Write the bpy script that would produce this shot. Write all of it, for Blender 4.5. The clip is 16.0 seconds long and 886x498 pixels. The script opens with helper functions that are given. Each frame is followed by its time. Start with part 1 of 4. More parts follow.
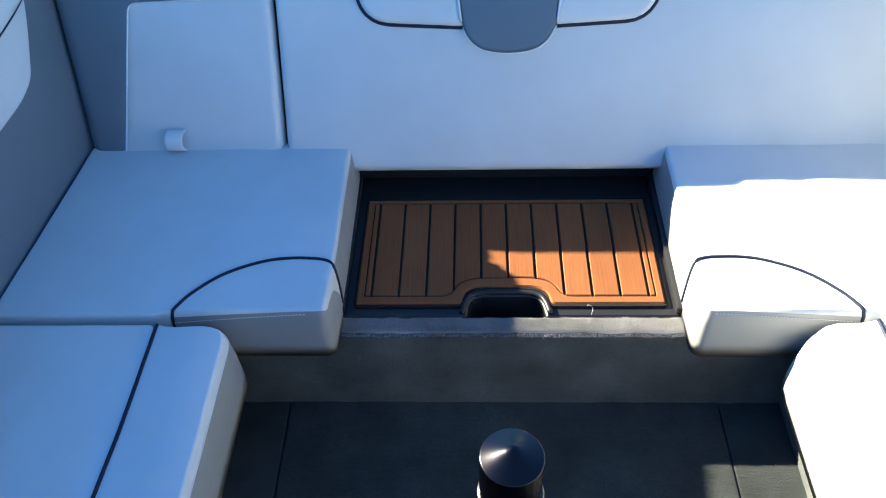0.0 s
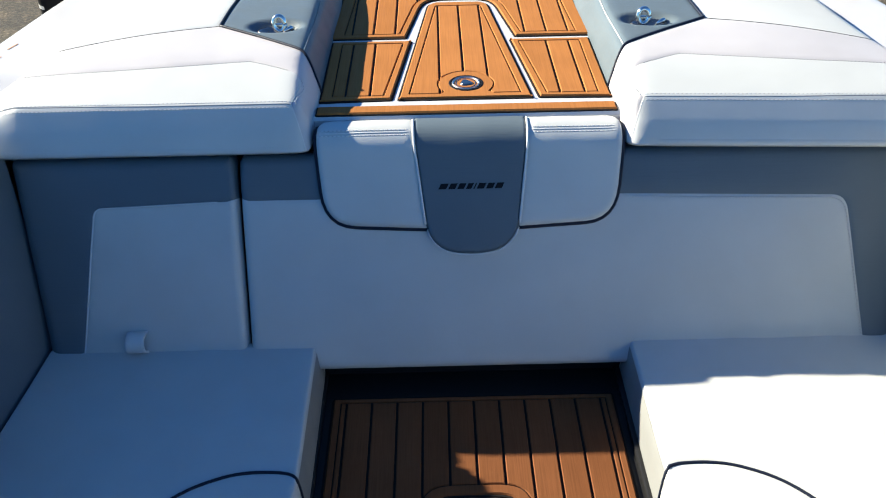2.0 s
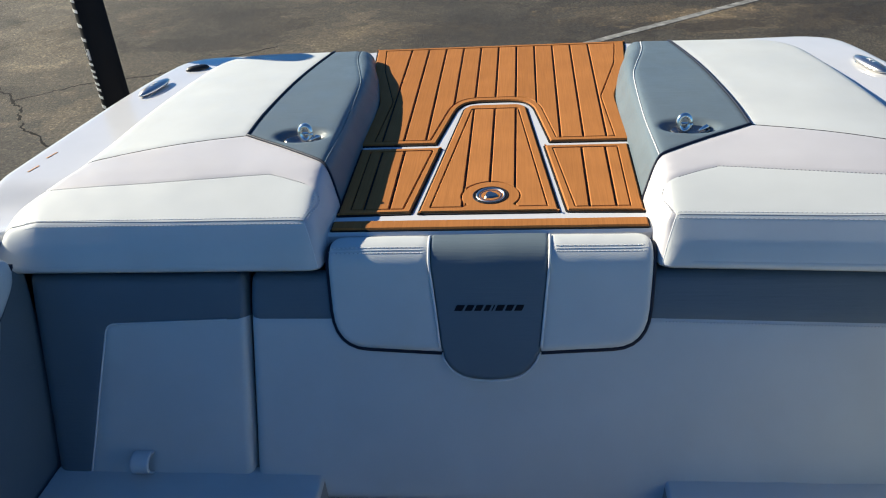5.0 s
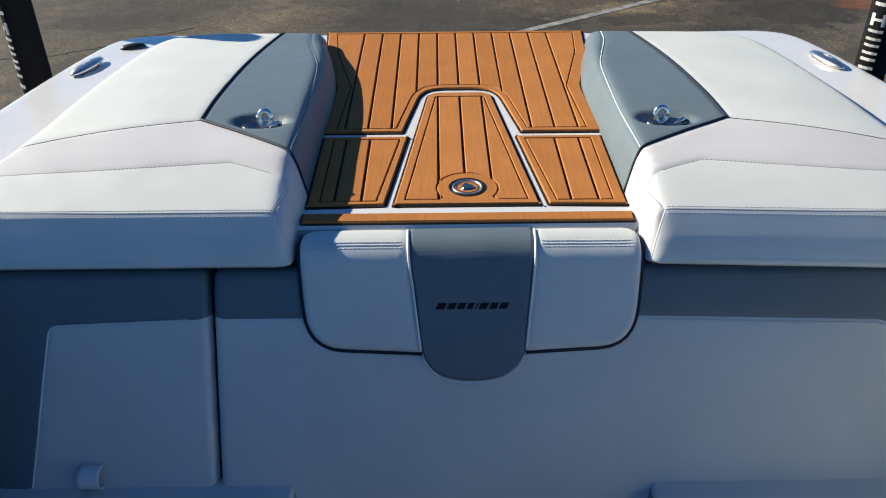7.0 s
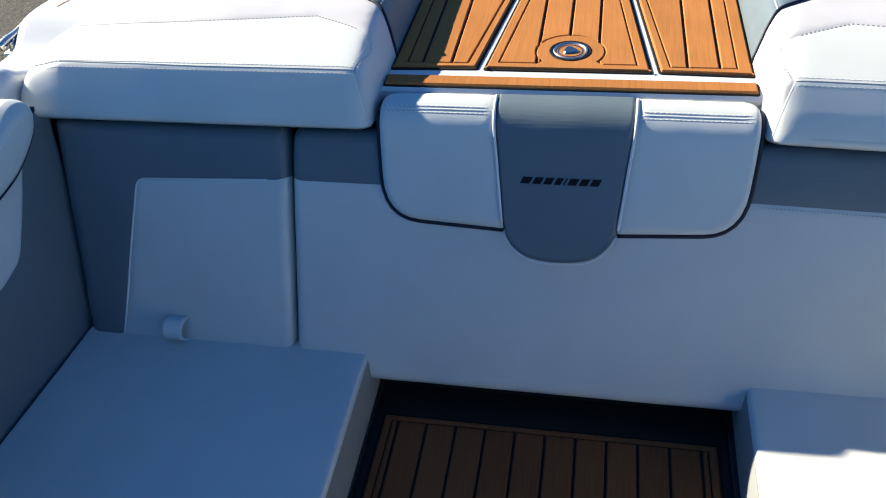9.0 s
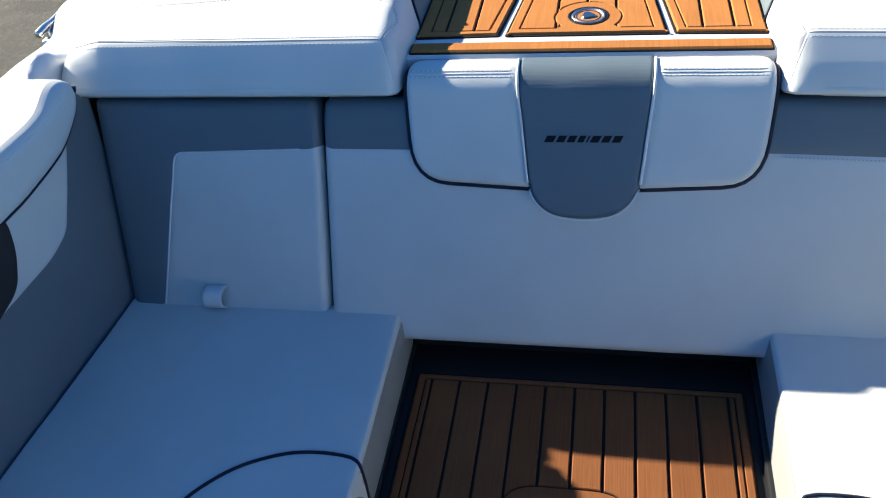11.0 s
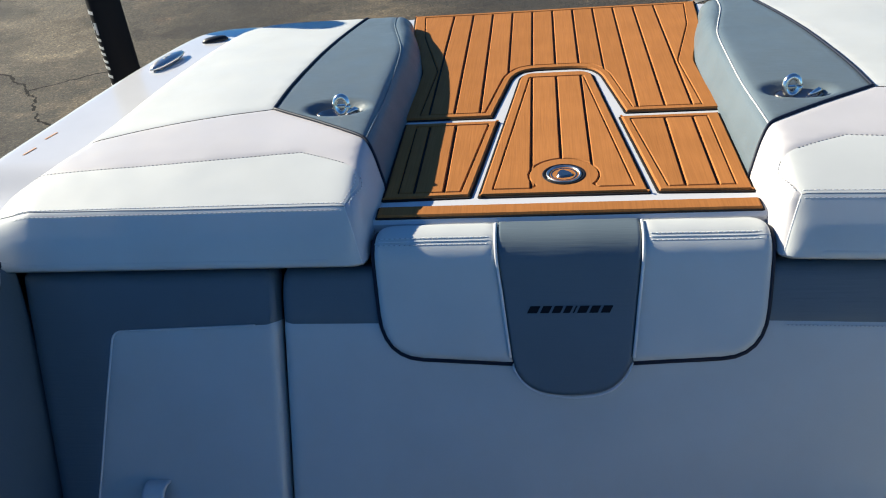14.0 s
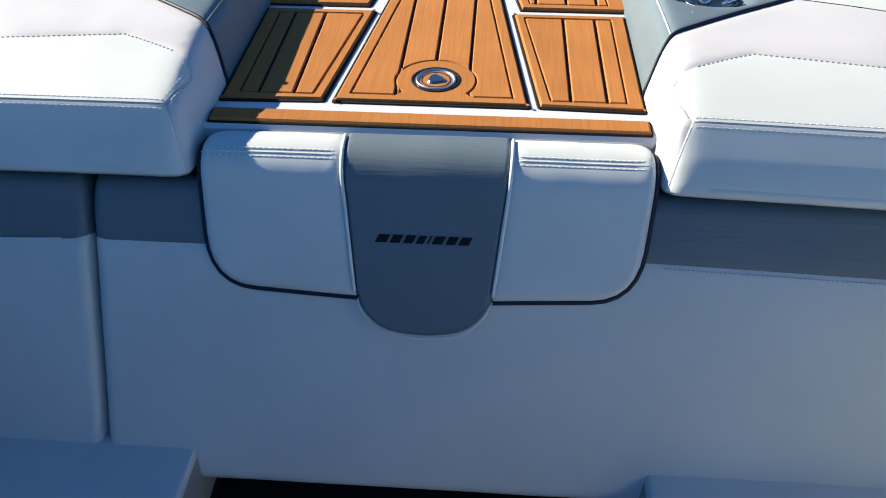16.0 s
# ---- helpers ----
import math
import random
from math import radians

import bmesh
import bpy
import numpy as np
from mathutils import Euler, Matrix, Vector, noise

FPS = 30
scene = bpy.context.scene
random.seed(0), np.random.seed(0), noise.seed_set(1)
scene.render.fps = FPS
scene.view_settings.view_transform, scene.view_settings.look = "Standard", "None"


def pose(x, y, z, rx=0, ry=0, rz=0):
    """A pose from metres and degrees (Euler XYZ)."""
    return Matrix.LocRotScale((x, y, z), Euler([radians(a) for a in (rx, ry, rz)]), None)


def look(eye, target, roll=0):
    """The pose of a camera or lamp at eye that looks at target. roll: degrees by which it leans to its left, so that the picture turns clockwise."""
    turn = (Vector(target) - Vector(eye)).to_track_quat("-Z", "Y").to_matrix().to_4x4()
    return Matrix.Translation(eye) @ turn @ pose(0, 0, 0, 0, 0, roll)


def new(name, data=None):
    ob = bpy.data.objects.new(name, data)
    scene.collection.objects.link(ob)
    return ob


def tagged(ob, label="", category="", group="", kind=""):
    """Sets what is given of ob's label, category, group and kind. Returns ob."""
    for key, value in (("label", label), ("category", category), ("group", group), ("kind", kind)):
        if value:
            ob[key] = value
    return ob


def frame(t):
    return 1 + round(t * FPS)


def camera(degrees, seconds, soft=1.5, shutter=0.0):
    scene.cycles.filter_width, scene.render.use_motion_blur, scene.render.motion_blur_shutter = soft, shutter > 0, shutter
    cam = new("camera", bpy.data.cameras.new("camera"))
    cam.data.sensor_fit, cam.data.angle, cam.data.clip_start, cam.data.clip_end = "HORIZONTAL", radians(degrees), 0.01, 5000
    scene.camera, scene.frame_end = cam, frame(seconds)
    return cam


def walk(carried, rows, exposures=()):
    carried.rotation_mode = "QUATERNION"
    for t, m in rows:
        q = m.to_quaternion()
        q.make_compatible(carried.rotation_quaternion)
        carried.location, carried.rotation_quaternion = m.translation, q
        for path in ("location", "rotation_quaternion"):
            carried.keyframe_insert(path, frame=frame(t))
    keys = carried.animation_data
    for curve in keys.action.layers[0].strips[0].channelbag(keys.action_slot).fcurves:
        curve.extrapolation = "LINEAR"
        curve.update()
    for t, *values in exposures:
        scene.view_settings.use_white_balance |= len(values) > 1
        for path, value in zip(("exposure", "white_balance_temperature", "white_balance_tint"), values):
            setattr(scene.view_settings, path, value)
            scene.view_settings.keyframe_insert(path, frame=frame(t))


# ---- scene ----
cam = camera(56.9, 16.0, soft=1.1)
PATH = [
    (0, (-0.062, 0.265, 1.408), (-0.14, 1.639, -0.043), -2.6),
    (0.5, (-0.052, 0.283, 1.432), (-0.105, 1.726, 0.048), -2.0),
    (1, (-0.053, 0.293, 1.447), (-0.095, 1.806, 0.14), -2.3),
    (1.5, (-0.052, 0.345, 1.496), (-0.057, 1.888, 0.223), -1.4),
    (2, (-0.061, 0.359, 1.5), (-0.052, 1.95, 0.287), -1.1),
    (2.5, (-0.003, 0.38, 1.513), (-0.054, 1.991, 0.329), -2.0),
    (3, (0.034, 0.387, 1.501), (-0.123, 1.957, 0.272), -4.1),
    (3.5, (0.069, 0.383, 1.501), (-0.134, 1.944, 0.268), -4.7),
    (4, (0.088, 0.388, 1.521), (-0.121, 2.009, 0.368), -4.8),
    (4.5, (0.075, 0.422, 1.52), (-0.123, 2.112, 0.468), -4.2),
    (4.7, (0.081, 0.455, 1.524), (-0.129, 2.139, 0.466), -4.4),
    (6.8, (-0.056, 0.567, 1.52), (-0.062, 2.243, 0.429), -0.9),
    (7, (-0.053, 0.566, 1.493), (-0.043, 2.239, 0.396), -0.4),
    (7.5, (-0.011, 0.601, 1.484), (-0.092, 2.238, 0.339), -1.8),
    (8, (0.053, 0.633, 1.475), (-0.093, 2.215, 0.26), -2.6),
    (8.5, (0.075, 0.644, 1.439), (-0.215, 2.163, 0.17), -5.1),
    (8.7, (0.052, 0.647, 1.422), (-0.275, 2.124, 0.113), -4.9),
    (10.8, (0.05, 0.545, 1.389), (-0.37, 2.033, 0.12), -6.9),
    (11, (0.038, 0.551, 1.389), (-0.341, 2.027, 0.093), -7.6),
    (11.5, (0.05, 0.598, 1.378), (-0.222, 2.11, 0.097), -6.0),
    (12, (0.057, 0.696, 1.363), (-0.268, 2.237, 0.13), -6.3),
    (12.5, (0.026, 0.721, 1.39), (-0.345, 2.278, 0.191), -7.2),
    (13, (-0.015, 0.703, 1.398), (-0.403, 2.319, 0.286), -8.0),
    (13.5, (-0.023, 0.706, 1.401), (-0.308, 2.347, 0.293), -7.2),
    (14, (-0.031, 0.706, 1.393), (-0.279, 2.368, 0.308), -5.8),
    (14.5, (-0.021, 0.71, 1.39), (-0.205, 2.338, 0.243), -5.1),
    (15, (-0.016, 0.707, 1.382), (-0.108, 2.319, 0.202), -4.7),
    (15.5, (0.001, 0.754, 1.364), (-0.005, 2.304, 0.1), -2.2),
    (16, (0.087, 0.882, 1.324), (-0.019, 2.392, 0.017), -0.2),
]
EXPOSURES = [
    (0.0, 3.25, 6750, 10), (0.5, 3.1, 6700, 10), (1.0, 2.85, 6650, 10), (1.5, 2.31, 6550, 10), (2.0, 1.84, 6500, 10), (2.5, 1.58, 6500, 10), (3.0, 1.66, 6500, 10), (3.5, 1.65, 6500, 10), (4.0, 1.61, 6500, 10), (4.5, 1.4, 6500, 10),
    (7.0, 1.3, 6500, 10), (8.0, 1.32, 6500, 10), (8.5, 1.58, 6500, 10), (11.0, 2.12, 6500, 10), (11.5, 2.13, 6500, 10), (12.0, 1.95, 6500, 10), (12.5, 1.76, 6500, 10), (13.0, 1.43, 6500, 10), (14.0, 1.43, 6500, 10), (15.0, 1.46, 6500, 10), (15.5, 1.68, 6500, 10), (16.0, 1.7, 6500, 10),
]
walk(cam, [(t, look(eye, target, roll)) for t, eye, target, roll in PATH],
     exposures=EXPOSURES)

# ---- light ----
SUN_FROM = Vector((-1.85, 0.83, 1.0)).normalized()
world = bpy.data.worlds.new("sky")
scene.world = world
world.use_nodes = True
wn = world.node_tree
sky = wn.nodes.new("ShaderNodeTexSky")
sky.sky_type = "NISHITA"
sky.sun_disc = False
sky.dust_density, sky.ozone_density = 0.0, 4.0
sky.sun_elevation = math.asin(SUN_FROM.z)
sky.sun_rotation = math.atan2(SUN_FROM.x, SUN_FROM.y)
tint = wn.nodes.new("ShaderNodeMix")
tint.data_type, tint.blend_type = "RGBA", "MULTIPLY"
tint.inputs[0].default_value = 1.0
tint.inputs[7].default_value = (0.222, 0.395, 0.555, 1)
wn.links.new(sky.outputs[0], tint.inputs[6])
wn.links.new(tint.outputs[2], wn.nodes["Background"].inputs[0])
wn.nodes["Background"].inputs[1].default_value = 0.092
sun = new("sun", bpy.data.lights.new("sun", "SUN"))
sun.data.energy, sun.data.angle, sun.data.color = 4.3, radians(0.5), (1.0, 0.935, 0.755)
sun.matrix_world = look(SUN_FROM * 20, (0, 0, 0))


# ---- materials ----
def shader(name, colour, rough=0.5, metal=0.0):
    m = bpy.data.materials.new(name)
    m.use_nodes = True
    t = m.node_tree
    b = t.nodes["Principled BSDF"]
    b.inputs["Base Color"].default_value = (*colour, 1)
    b.inputs["Roughness"].default_value = rough
    b.inputs["Metallic"].default_value = metal
    return m, t, b


def coords(t, scale=(1, 1, 1)):
    c = t.nodes.new("ShaderNodeTexCoord")
    g = t.nodes.new("ShaderNodeMapping")
    g.inputs["Scale"].default_value = scale
    t.links.new(c.outputs["Object"], g.inputs["Vector"])
    return g.outputs["Vector"]


def grain(t, vec, scale, detail=3.0, rough=0.5):
    n = t.nodes.new("ShaderNodeTexNoise")
    n.inputs["Scale"].default_value, n.inputs["Detail"].default_value, n.inputs["Roughness"].default_value = scale, detail, rough
    t.links.new(vec, n.inputs["Vector"])
    return n.outputs["Fac"]


def ramp(t, fac, *stops):
    r = t.nodes.new("ShaderNodeValToRGB")
    while len(r.color_ramp.elements) < len(stops):
        r.color_ramp.elements.new(0.5)
    for e, (p, c) in zip(r.color_ramp.elements, stops):
        e.position, e.color = p, (*c, 1)
    t.links.new(fac, r.inputs["Fac"])
    return r.outputs["Color"]


def mixed(t, kind, fac, a, b):
    m = t.nodes.new("ShaderNodeMix")
    m.data_type, m.blend_type = "RGBA", kind
    for sock, v in ((m.inputs[0], fac), (m.inputs[6], a), (m.inputs[7], b)):
        if isinstance(v, (int, float)):
            sock.default_value = v
        elif isinstance(v, tuple):
            sock.default_value = (*v, 1)
        else:
            t.links.new(v, sock)
    return m.outputs[2]


def maths(t, op, a, b):
    m = t.nodes.new("ShaderNodeMath")
    m.operation = op
    for sock, v in ((m.inputs[0], a), (m.inputs[1], b)):
        if isinstance(v, (int, float)):
            sock.default_value = v
        else:
            t.links.new(v, sock)
    return m.outputs[0]


def relief(t, b, height, strength, distance, under=None):
    n = t.nodes.new("ShaderNodeBump")
    n.inputs["Strength"].default_value, n.inputs["Distance"].default_value = strength, distance
    t.links.new(height, n.inputs["Height"])
    if under:
        t.links.new(under, n.inputs["Normal"])
    t.links.new(n.outputs[0], b.inputs["Normal"])
    return n.outputs[0]


def shades(c, lo, hi):
    return tuple(min(1, v * lo) for v in c), tuple(min(1, v * hi) for v in c)


def vinyl(name, colour, rough=0.48, lines=False):
    """Marine vinyl: fine leather pebble, faint cloudy soiling; lines: an embossed cross grain."""
    m, t, b = shader(name, colour, rough)
    v = coords(t)
    lo, hi = shades(colour, 0.95, 1.04)
    t.links.new(ramp(t, grain(t, v, 7, 5), (0.3, lo), (0.7, hi)), b.inputs["Base Color"])
    t.links.new(ramp(t, grain(t, v, 16, 4), (0.3, (rough - 0.06,) * 3), (0.7, (rough + 0.08,) * 3)), b.inputs["Roughness"])
    vo = t.nodes.new("ShaderNodeTexVoronoi")
    vo.inputs["Scale"].default_value = 700
    t.links.new(v, vo.inputs["Vector"])
    n = relief(t, b, vo.outputs["Distance"], 0.12, 0.0005)
    n = relief(t, b, grain(t, v, 60, 3), 0.05, 0.002, n)
    if lines:
        relief(t, b, grain(t, coords(t, (14, 260, 260)), 1.0, 3), 0.28, 0.0016, n)
    return m


def teak(name, colour):
    """Foam decking printed and brushed like teak, its grain running fore and aft."""
    m, t, b = shader(name, colour, 0.62)
    v = coords(t, (420, 9, 60))
    lo, hi = shades(colour, 0.88, 1.07)
    streak = ramp(t, grain(t, v, 1.0, 4, 0.6), (0.32, lo), (0.62, hi))
    info = t.nodes.new("ShaderNodeObjectInfo")
    tone = ramp(t, info.outputs["Random"], (0.0, (0.93, 0.92, 0.91)), (1.0, (1.04, 1.04, 1.05)))
    base = mixed(t, "MULTIPLY", 1.0, streak, tone)
    cloud = ramp(t, grain(t, coords(t), 11, 4), (0.3, (0.93, 0.93, 0.93)), (0.7, (1.05, 1.05, 1.05)))
    t.links.new(mixed(t, "MULTIPLY", 1.0, base, cloud), b.inputs["Base Color"])
    n = relief(t, b, grain(t, v, 1.0, 3), 0.25, 0.0008)
    relief(t, b, grain(t, coords(t), 1600, 2), 0.2, 0.0006, n)
    return m


def carpet_stuff(name, colour):
    m, t, b = shader(name, colour, 0.95)
    v = coords(t)
    lo, hi = shades(colour, 0.55, 1.35)
    fine = ramp(t, grain(t, v, 420, 3, 0.7), (0.3, lo), (0.7, hi))
    cloud = ramp(t, grain(t, v, 9, 4), (0.3, (0.6, 0.6, 0.6)), (0.7, (1.35, 1.35, 1.35)))
    t.links.new(mixed(t, "MULTIPLY", 1.0, fine, cloud), b.inputs["Base Color"])
    b.inputs["Sheen Weight"].default_value = 0.08
    n = relief(t, b, grain(t, v, 500, 3, 0.7), 0.7, 0.004)
    relief(t, b, grain(t, coords(t, (30, 140, 140)), 1.0, 3), 0.4, 0.003, n)
    return m


def plain(name, colour, rough, metal=0.0, bump=0.1, scale=80, spread=0.06):
    m, t, b = shader(name, colour, rough, metal)
    v = coords(t)
    lo, hi = shades(colour, 1 - spread, 1 + spread)
    t.links.new(ramp(t, grain(t, v, 12, 4), (0.3, lo), (0.7, hi)), b.inputs["Base Color"])
    relief(t, b, grain(t, v, scale, 3), bump, 0.001)
    return m


def matt(m, level=0.15):
    m.node_tree.nodes["Principled BSDF"].inputs["Specular IOR Level"].default_value = level
    return m


def spot(t, v, centre, size, ragged):
    """A ragged patch round a place: 1 inside, 0 outside."""
    m = t.nodes.new("ShaderNodeMapping")
    m.inputs["Location"].default_value = [-c / s for c, s in zip(centre, size)] + [0.0]
    m.inputs["Scale"].default_value = (1 / size[0], 1 / size[1], 0.0)
    t.links.new(v, m.inputs["Vector"])
    ln = t.nodes.new("ShaderNodeVectorMath")
    ln.operation = "LENGTH"
    t.links.new(m.outputs[0], ln.inputs[0])
    d = maths(t, "ADD", ln.outputs["Value"], maths(t, "MULTIPLY", grain(t, v, ragged, 6, 0.65), 2.2))
    return ramp(t, maths(t, "MULTIPLY", d, 0.5), (0.93, (1, 1, 1)), (1.0, (0, 0, 0)))


def asphalt_stuff():
    m, t, b = shader("asphalt", (0.1, 0.1, 0.1), 0.9)
    v = coords(t)
    stone = t.nodes.new("ShaderNodeTexVoronoi")
    stone.inputs["Scale"].default_value = 55
    t.links.new(v, stone.inputs["Vector"])
    chips = ramp(t, maths(t, "ADD", stone.outputs["Color"], 0.0), (0.0, (0.55, 0.55, 0.55)), (0.75, (0.95, 0.94, 0.92)), (1.0, (1.9, 1.8, 1.6)))
    speck = mixed(t, "MULTIPLY", 1.0, chips, ramp(t, grain(t, v, 38, 5, 0.75), (0.3, (0.035, 0.032, 0.027)), (0.5, (0.066, 0.060, 0.052)), (0.7, (0.15, 0.138, 0.12))))
    patch = ramp(t, grain(t, v, 0.32, 6, 0.6), (0.36, (0.30, 0.285, 0.25)), (0.46, (0.58, 0.555, 0.50)), (0.55, (0.72, 0.69, 0.61)), (0.61, (1.35, 1.3, 1.18)))
    stain = ramp(t, grain(t, v, 0.85, 7, 0.62), (0.41, (0.55, 0.51, 0.45)), (0.46, (0.95, 0.93, 0.9)), (0.57, (1.0, 1.0, 1.0)), (0.61, (1.55, 1.5, 1.42)))
    speck = mixed(t, "MULTIPLY", 1.0, speck, stain)
    wear = ramp(t, grain(t, v, 2.4, 5, 0.65), (0.3, (0.8, 0.8, 0.8)), (0.7, (1.15, 1.14, 1.12)))
    c = mixed(t, "MULTIPLY", 1.0, mixed(t, "MULTIPLY", 1.0, speck, patch), wear)
    rust = ramp(t, grain(t, v, 0.9, 4), (0.7, (1, 1, 1)), (0.78, (1.6, 1.0, 0.55)))
    c = mixed(t, "MULTIPLY", 0.6, c, rust)
    c = mixed(t, "MULTIPLY", 1.0, c, (1.06, 1.0, 0.9))
    for centre, size, tone in (((-3.5, 8.3), (4.0, 1.8), (1.3, 1.26, 1.18)), ((2.6, 9.2), (3.0, 1.2), (0.66, 0.63, 0.58)), ((0.2, 8.6), (1.6, 0.5), (0.72, 0.68, 0.62)), ((2.5, 8.72), (1.5, 0.5), (2.3, 2.22, 2.08)), ((1.3, 9.0), (1.2, 0.4), (1.9, 1.82, 1.7)), ((2.0, 8.55), (0.55, 0.2), (0.5, 0.46, 0.4)), ((3.6, 8.7), (0.6, 0.5), (0.42, 0.39, 0.34)), ((0.6, 7.9), (0.7, 0.4), (0.6, 0.55, 0.48)),
                               ((-3.2, 8.6), (1.0, 0.3), (0.62, 0.58, 0.52)), ((-1.2, 8.8), (1.1, 0.25), (1.35, 1.3, 1.2)), ((4.27, 8.95), (0.3, 0.16), (2.2, 1.0, 0.35))):
        c = mixed(t, "MULTIPLY", spot(t, v, centre, size, 3.5), c, tone)
    t.links.new(c, b.inputs["Base Color"])
    relief(t, b, grain(t, v, 120, 4, 0.7), 0.8, 0.012)
    return m


WHITE = vinyl("white_vinyl", (0.505, 0.515, 0.497))
PEARL = vinyl("pearl_vinyl", (0.475, 0.455, 0.457), 0.42)
GREY = matt(vinyl("grey_vinyl", (0.106, 0.137, 0.157), 0.42, True), 0.3)
NAVY = matt(plain("navy_piping", (0.010, 0.014, 0.028), 0.5), 0.2)
# greyish white boxing, its colour taken down further for shade on upright faces
SHADED_BOXING = vinyl("shaded_boxing_vinyl", (0.22, 0.225, 0.22))
WELT = plain("white_welt", (0.58, 0.58, 0.57), 0.45)
THREAD = plain("white_thread", (0.60, 0.60, 0.59), 0.6)
GELCOAT = plain("white_gelcoat", (0.53, 0.53, 0.54), 0.14, 0, 0.03, 30, 0.02)
TEAK = matt(teak("teak_foam", (0.365, 0.147, 0.046)), 0.03)
# the same teak foam, darkened so the foot well reads as shaded
TEAK_SHADED = matt(teak("shaded_teak_foam", (0.166, 0.064, 0.026)), 0.04)
FOAM = matt(plain("black_foam", (0.012, 0.010, 0.009), 0.75, 0, 0.3, 500))
TRAY = matt(plain("black_plastic", (0.012, 0.012, 0.013), 0.42, 0, 0.2, 400), 0.3)
CARPET = matt(carpet_stuff("grey_carpet", (0.062, 0.069, 0.066)))
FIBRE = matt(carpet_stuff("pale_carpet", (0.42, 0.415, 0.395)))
FLOORING = matt(carpet_stuff("floor_carpet", (0.025, 0.032, 0.033)))
CHROME = plain("chrome", (0.86, 0.81, 0.74), 0.16, 1.0, 0.02)
STEEL = plain("dark_steel", (0.028, 0.027, 0.029), 0.22, 1.0, 0.05)
BRUSHED = plain("brushed_steel", (0.62, 0.59, 0.55), 0.30, 1.0, 0.1)
DARK_CHROME = plain("dark_chrome", (0.34, 0.31, 0.28), 0.24, 1.0, 0.02)
HOLE = plain("needle_hole", (0.36, 0.36, 0.36), 0.8)
GREY_THREAD = plain("grey_thread", (0.24, 0.24, 0.245), 0.7)
INK = matt(plain("black_ink", (0.006, 0.006, 0.009), 0.6), 0.15)
RUBBER = matt(plain("black_sleeve", (0.008, 0.008, 0.009), 0.85, 0, 0.4, 300))
LINE_PAINT = plain("worn_line_paint", (0.17, 0.166, 0.152), 0.85, 0, 0.4, 40, 0.6)
PAINT = plain("white_paint", (0.5, 0.49, 0.46), 0.7, 0, 0.3, 60, 0.3)
ORANGE = plain("orange_sticker", (0.62, 0.36, 0.2), 0.4)
ASPHALT = asphalt_stuff()
CRACK = matt(plain("crack_dirt", (0.006, 0.005, 0.004), 0.95, 0, 0.4))
MESH_BLACK = plain("black_mesh", (0.006, 0.006, 0.007), 0.6, 0, 0.5, 600)


# ---- building tools ----
def part(name, bm, material, parent=None, label=""):
    me = bpy.data.meshes.new(name)
    bm.to_mesh(me)
    bm.free()
    me.materials.append(material)
    ob = new(name, me)
    ob.parent = parent
    return tagged(ob, label)


def mesh(name, verts, faces, material, parent=None, label="", smooth=True):
    me = bpy.data.meshes.new(name)
    me.from_pydata([tuple(map(float, v)) for v in verts], [], faces)
    me.materials.append(material)
    if smooth:
        me.polygons.foreach_set("use_smooth", [True] * len(me.polygons))
    me.update()
    ob = new(name, me)
    ob.parent = parent
    return tagged(ob, label)


def thing(name, label, category, group="", kind=""):
    return tagged(new(name), label, category, group, kind)


def rounded(points, radii, steps=6):
    """A closed outline with each corner rounded by its radius."""
    out, n = [], len(points)
    for i, p in enumerate(points):
        p, a, c = np.array(p, float), np.array(points[i - 1], float), np.array(points[(i + 1) % n], float)
        r = radii[i] if isinstance(radii, (list, tuple)) else radii
        ra, rc = min(r, 0.49 * np.linalg.norm(a - p)), min(r, 0.49 * np.linalg.norm(c - p))
        if r <= 0:
            out.append(p)
            continue
        s, e = p + (a - p) / np.linalg.norm(a - p) * ra, p + (c - p) / np.linalg.norm(c - p) * rc
        for k in range(steps + 1):
            f = k / steps
            out.append((1 - f) ** 2 * s + 2 * f * (1 - f) * p + f * f * e)
    return np.array(out)


def sampled(points, step, closed=True):
    """The outline with points about every step metres, its corners kept."""
    pts, out = np.asarray(points, float), []
    n = len(pts)
    for i in range(n if closed else n - 1):
        a, b = pts[i], pts[(i + 1) % n]
        k = max(1, int(math.ceil(np.linalg.norm(b - a) / step)))
        out += [a + (b - a) * j / k for j in range(k)]
    if not closed:
        out.append(pts[-1])
    keep = [out[0]]
    for p in out[1:]:
        if np.linalg.norm(p - keep[-1]) > 1e-4:
            keep.append(p)
    if closed and np.linalg.norm(keep[0] - keep[-1]) < 1e-4:
        keep.pop()
    return np.array(keep)


def smooth_line(points, step=0.008):
    """A flowing line through the points (Catmull-Rom)."""
    p = np.asarray(points, float)
    p = np.vstack([2 * p[0] - p[1], p, 2 * p[-1] - p[-2]])
    out = []
    for i in range(1, len(p) - 2):
        a, b, c, d = p[i - 1], p[i], p[i + 1], p[i + 2]
        k = max(2, int(np.linalg.norm(c - b) / step))
        for f in np.arange(k) / k:
            out.append(0.5 * (2 * b + (c - a) * f + (2 * a - 5 * b + 4 * c - d) * f * f + (3 * b - a - 3 * c + d) * f ** 3))
    out.append(p[-2])
    return np.array(out)


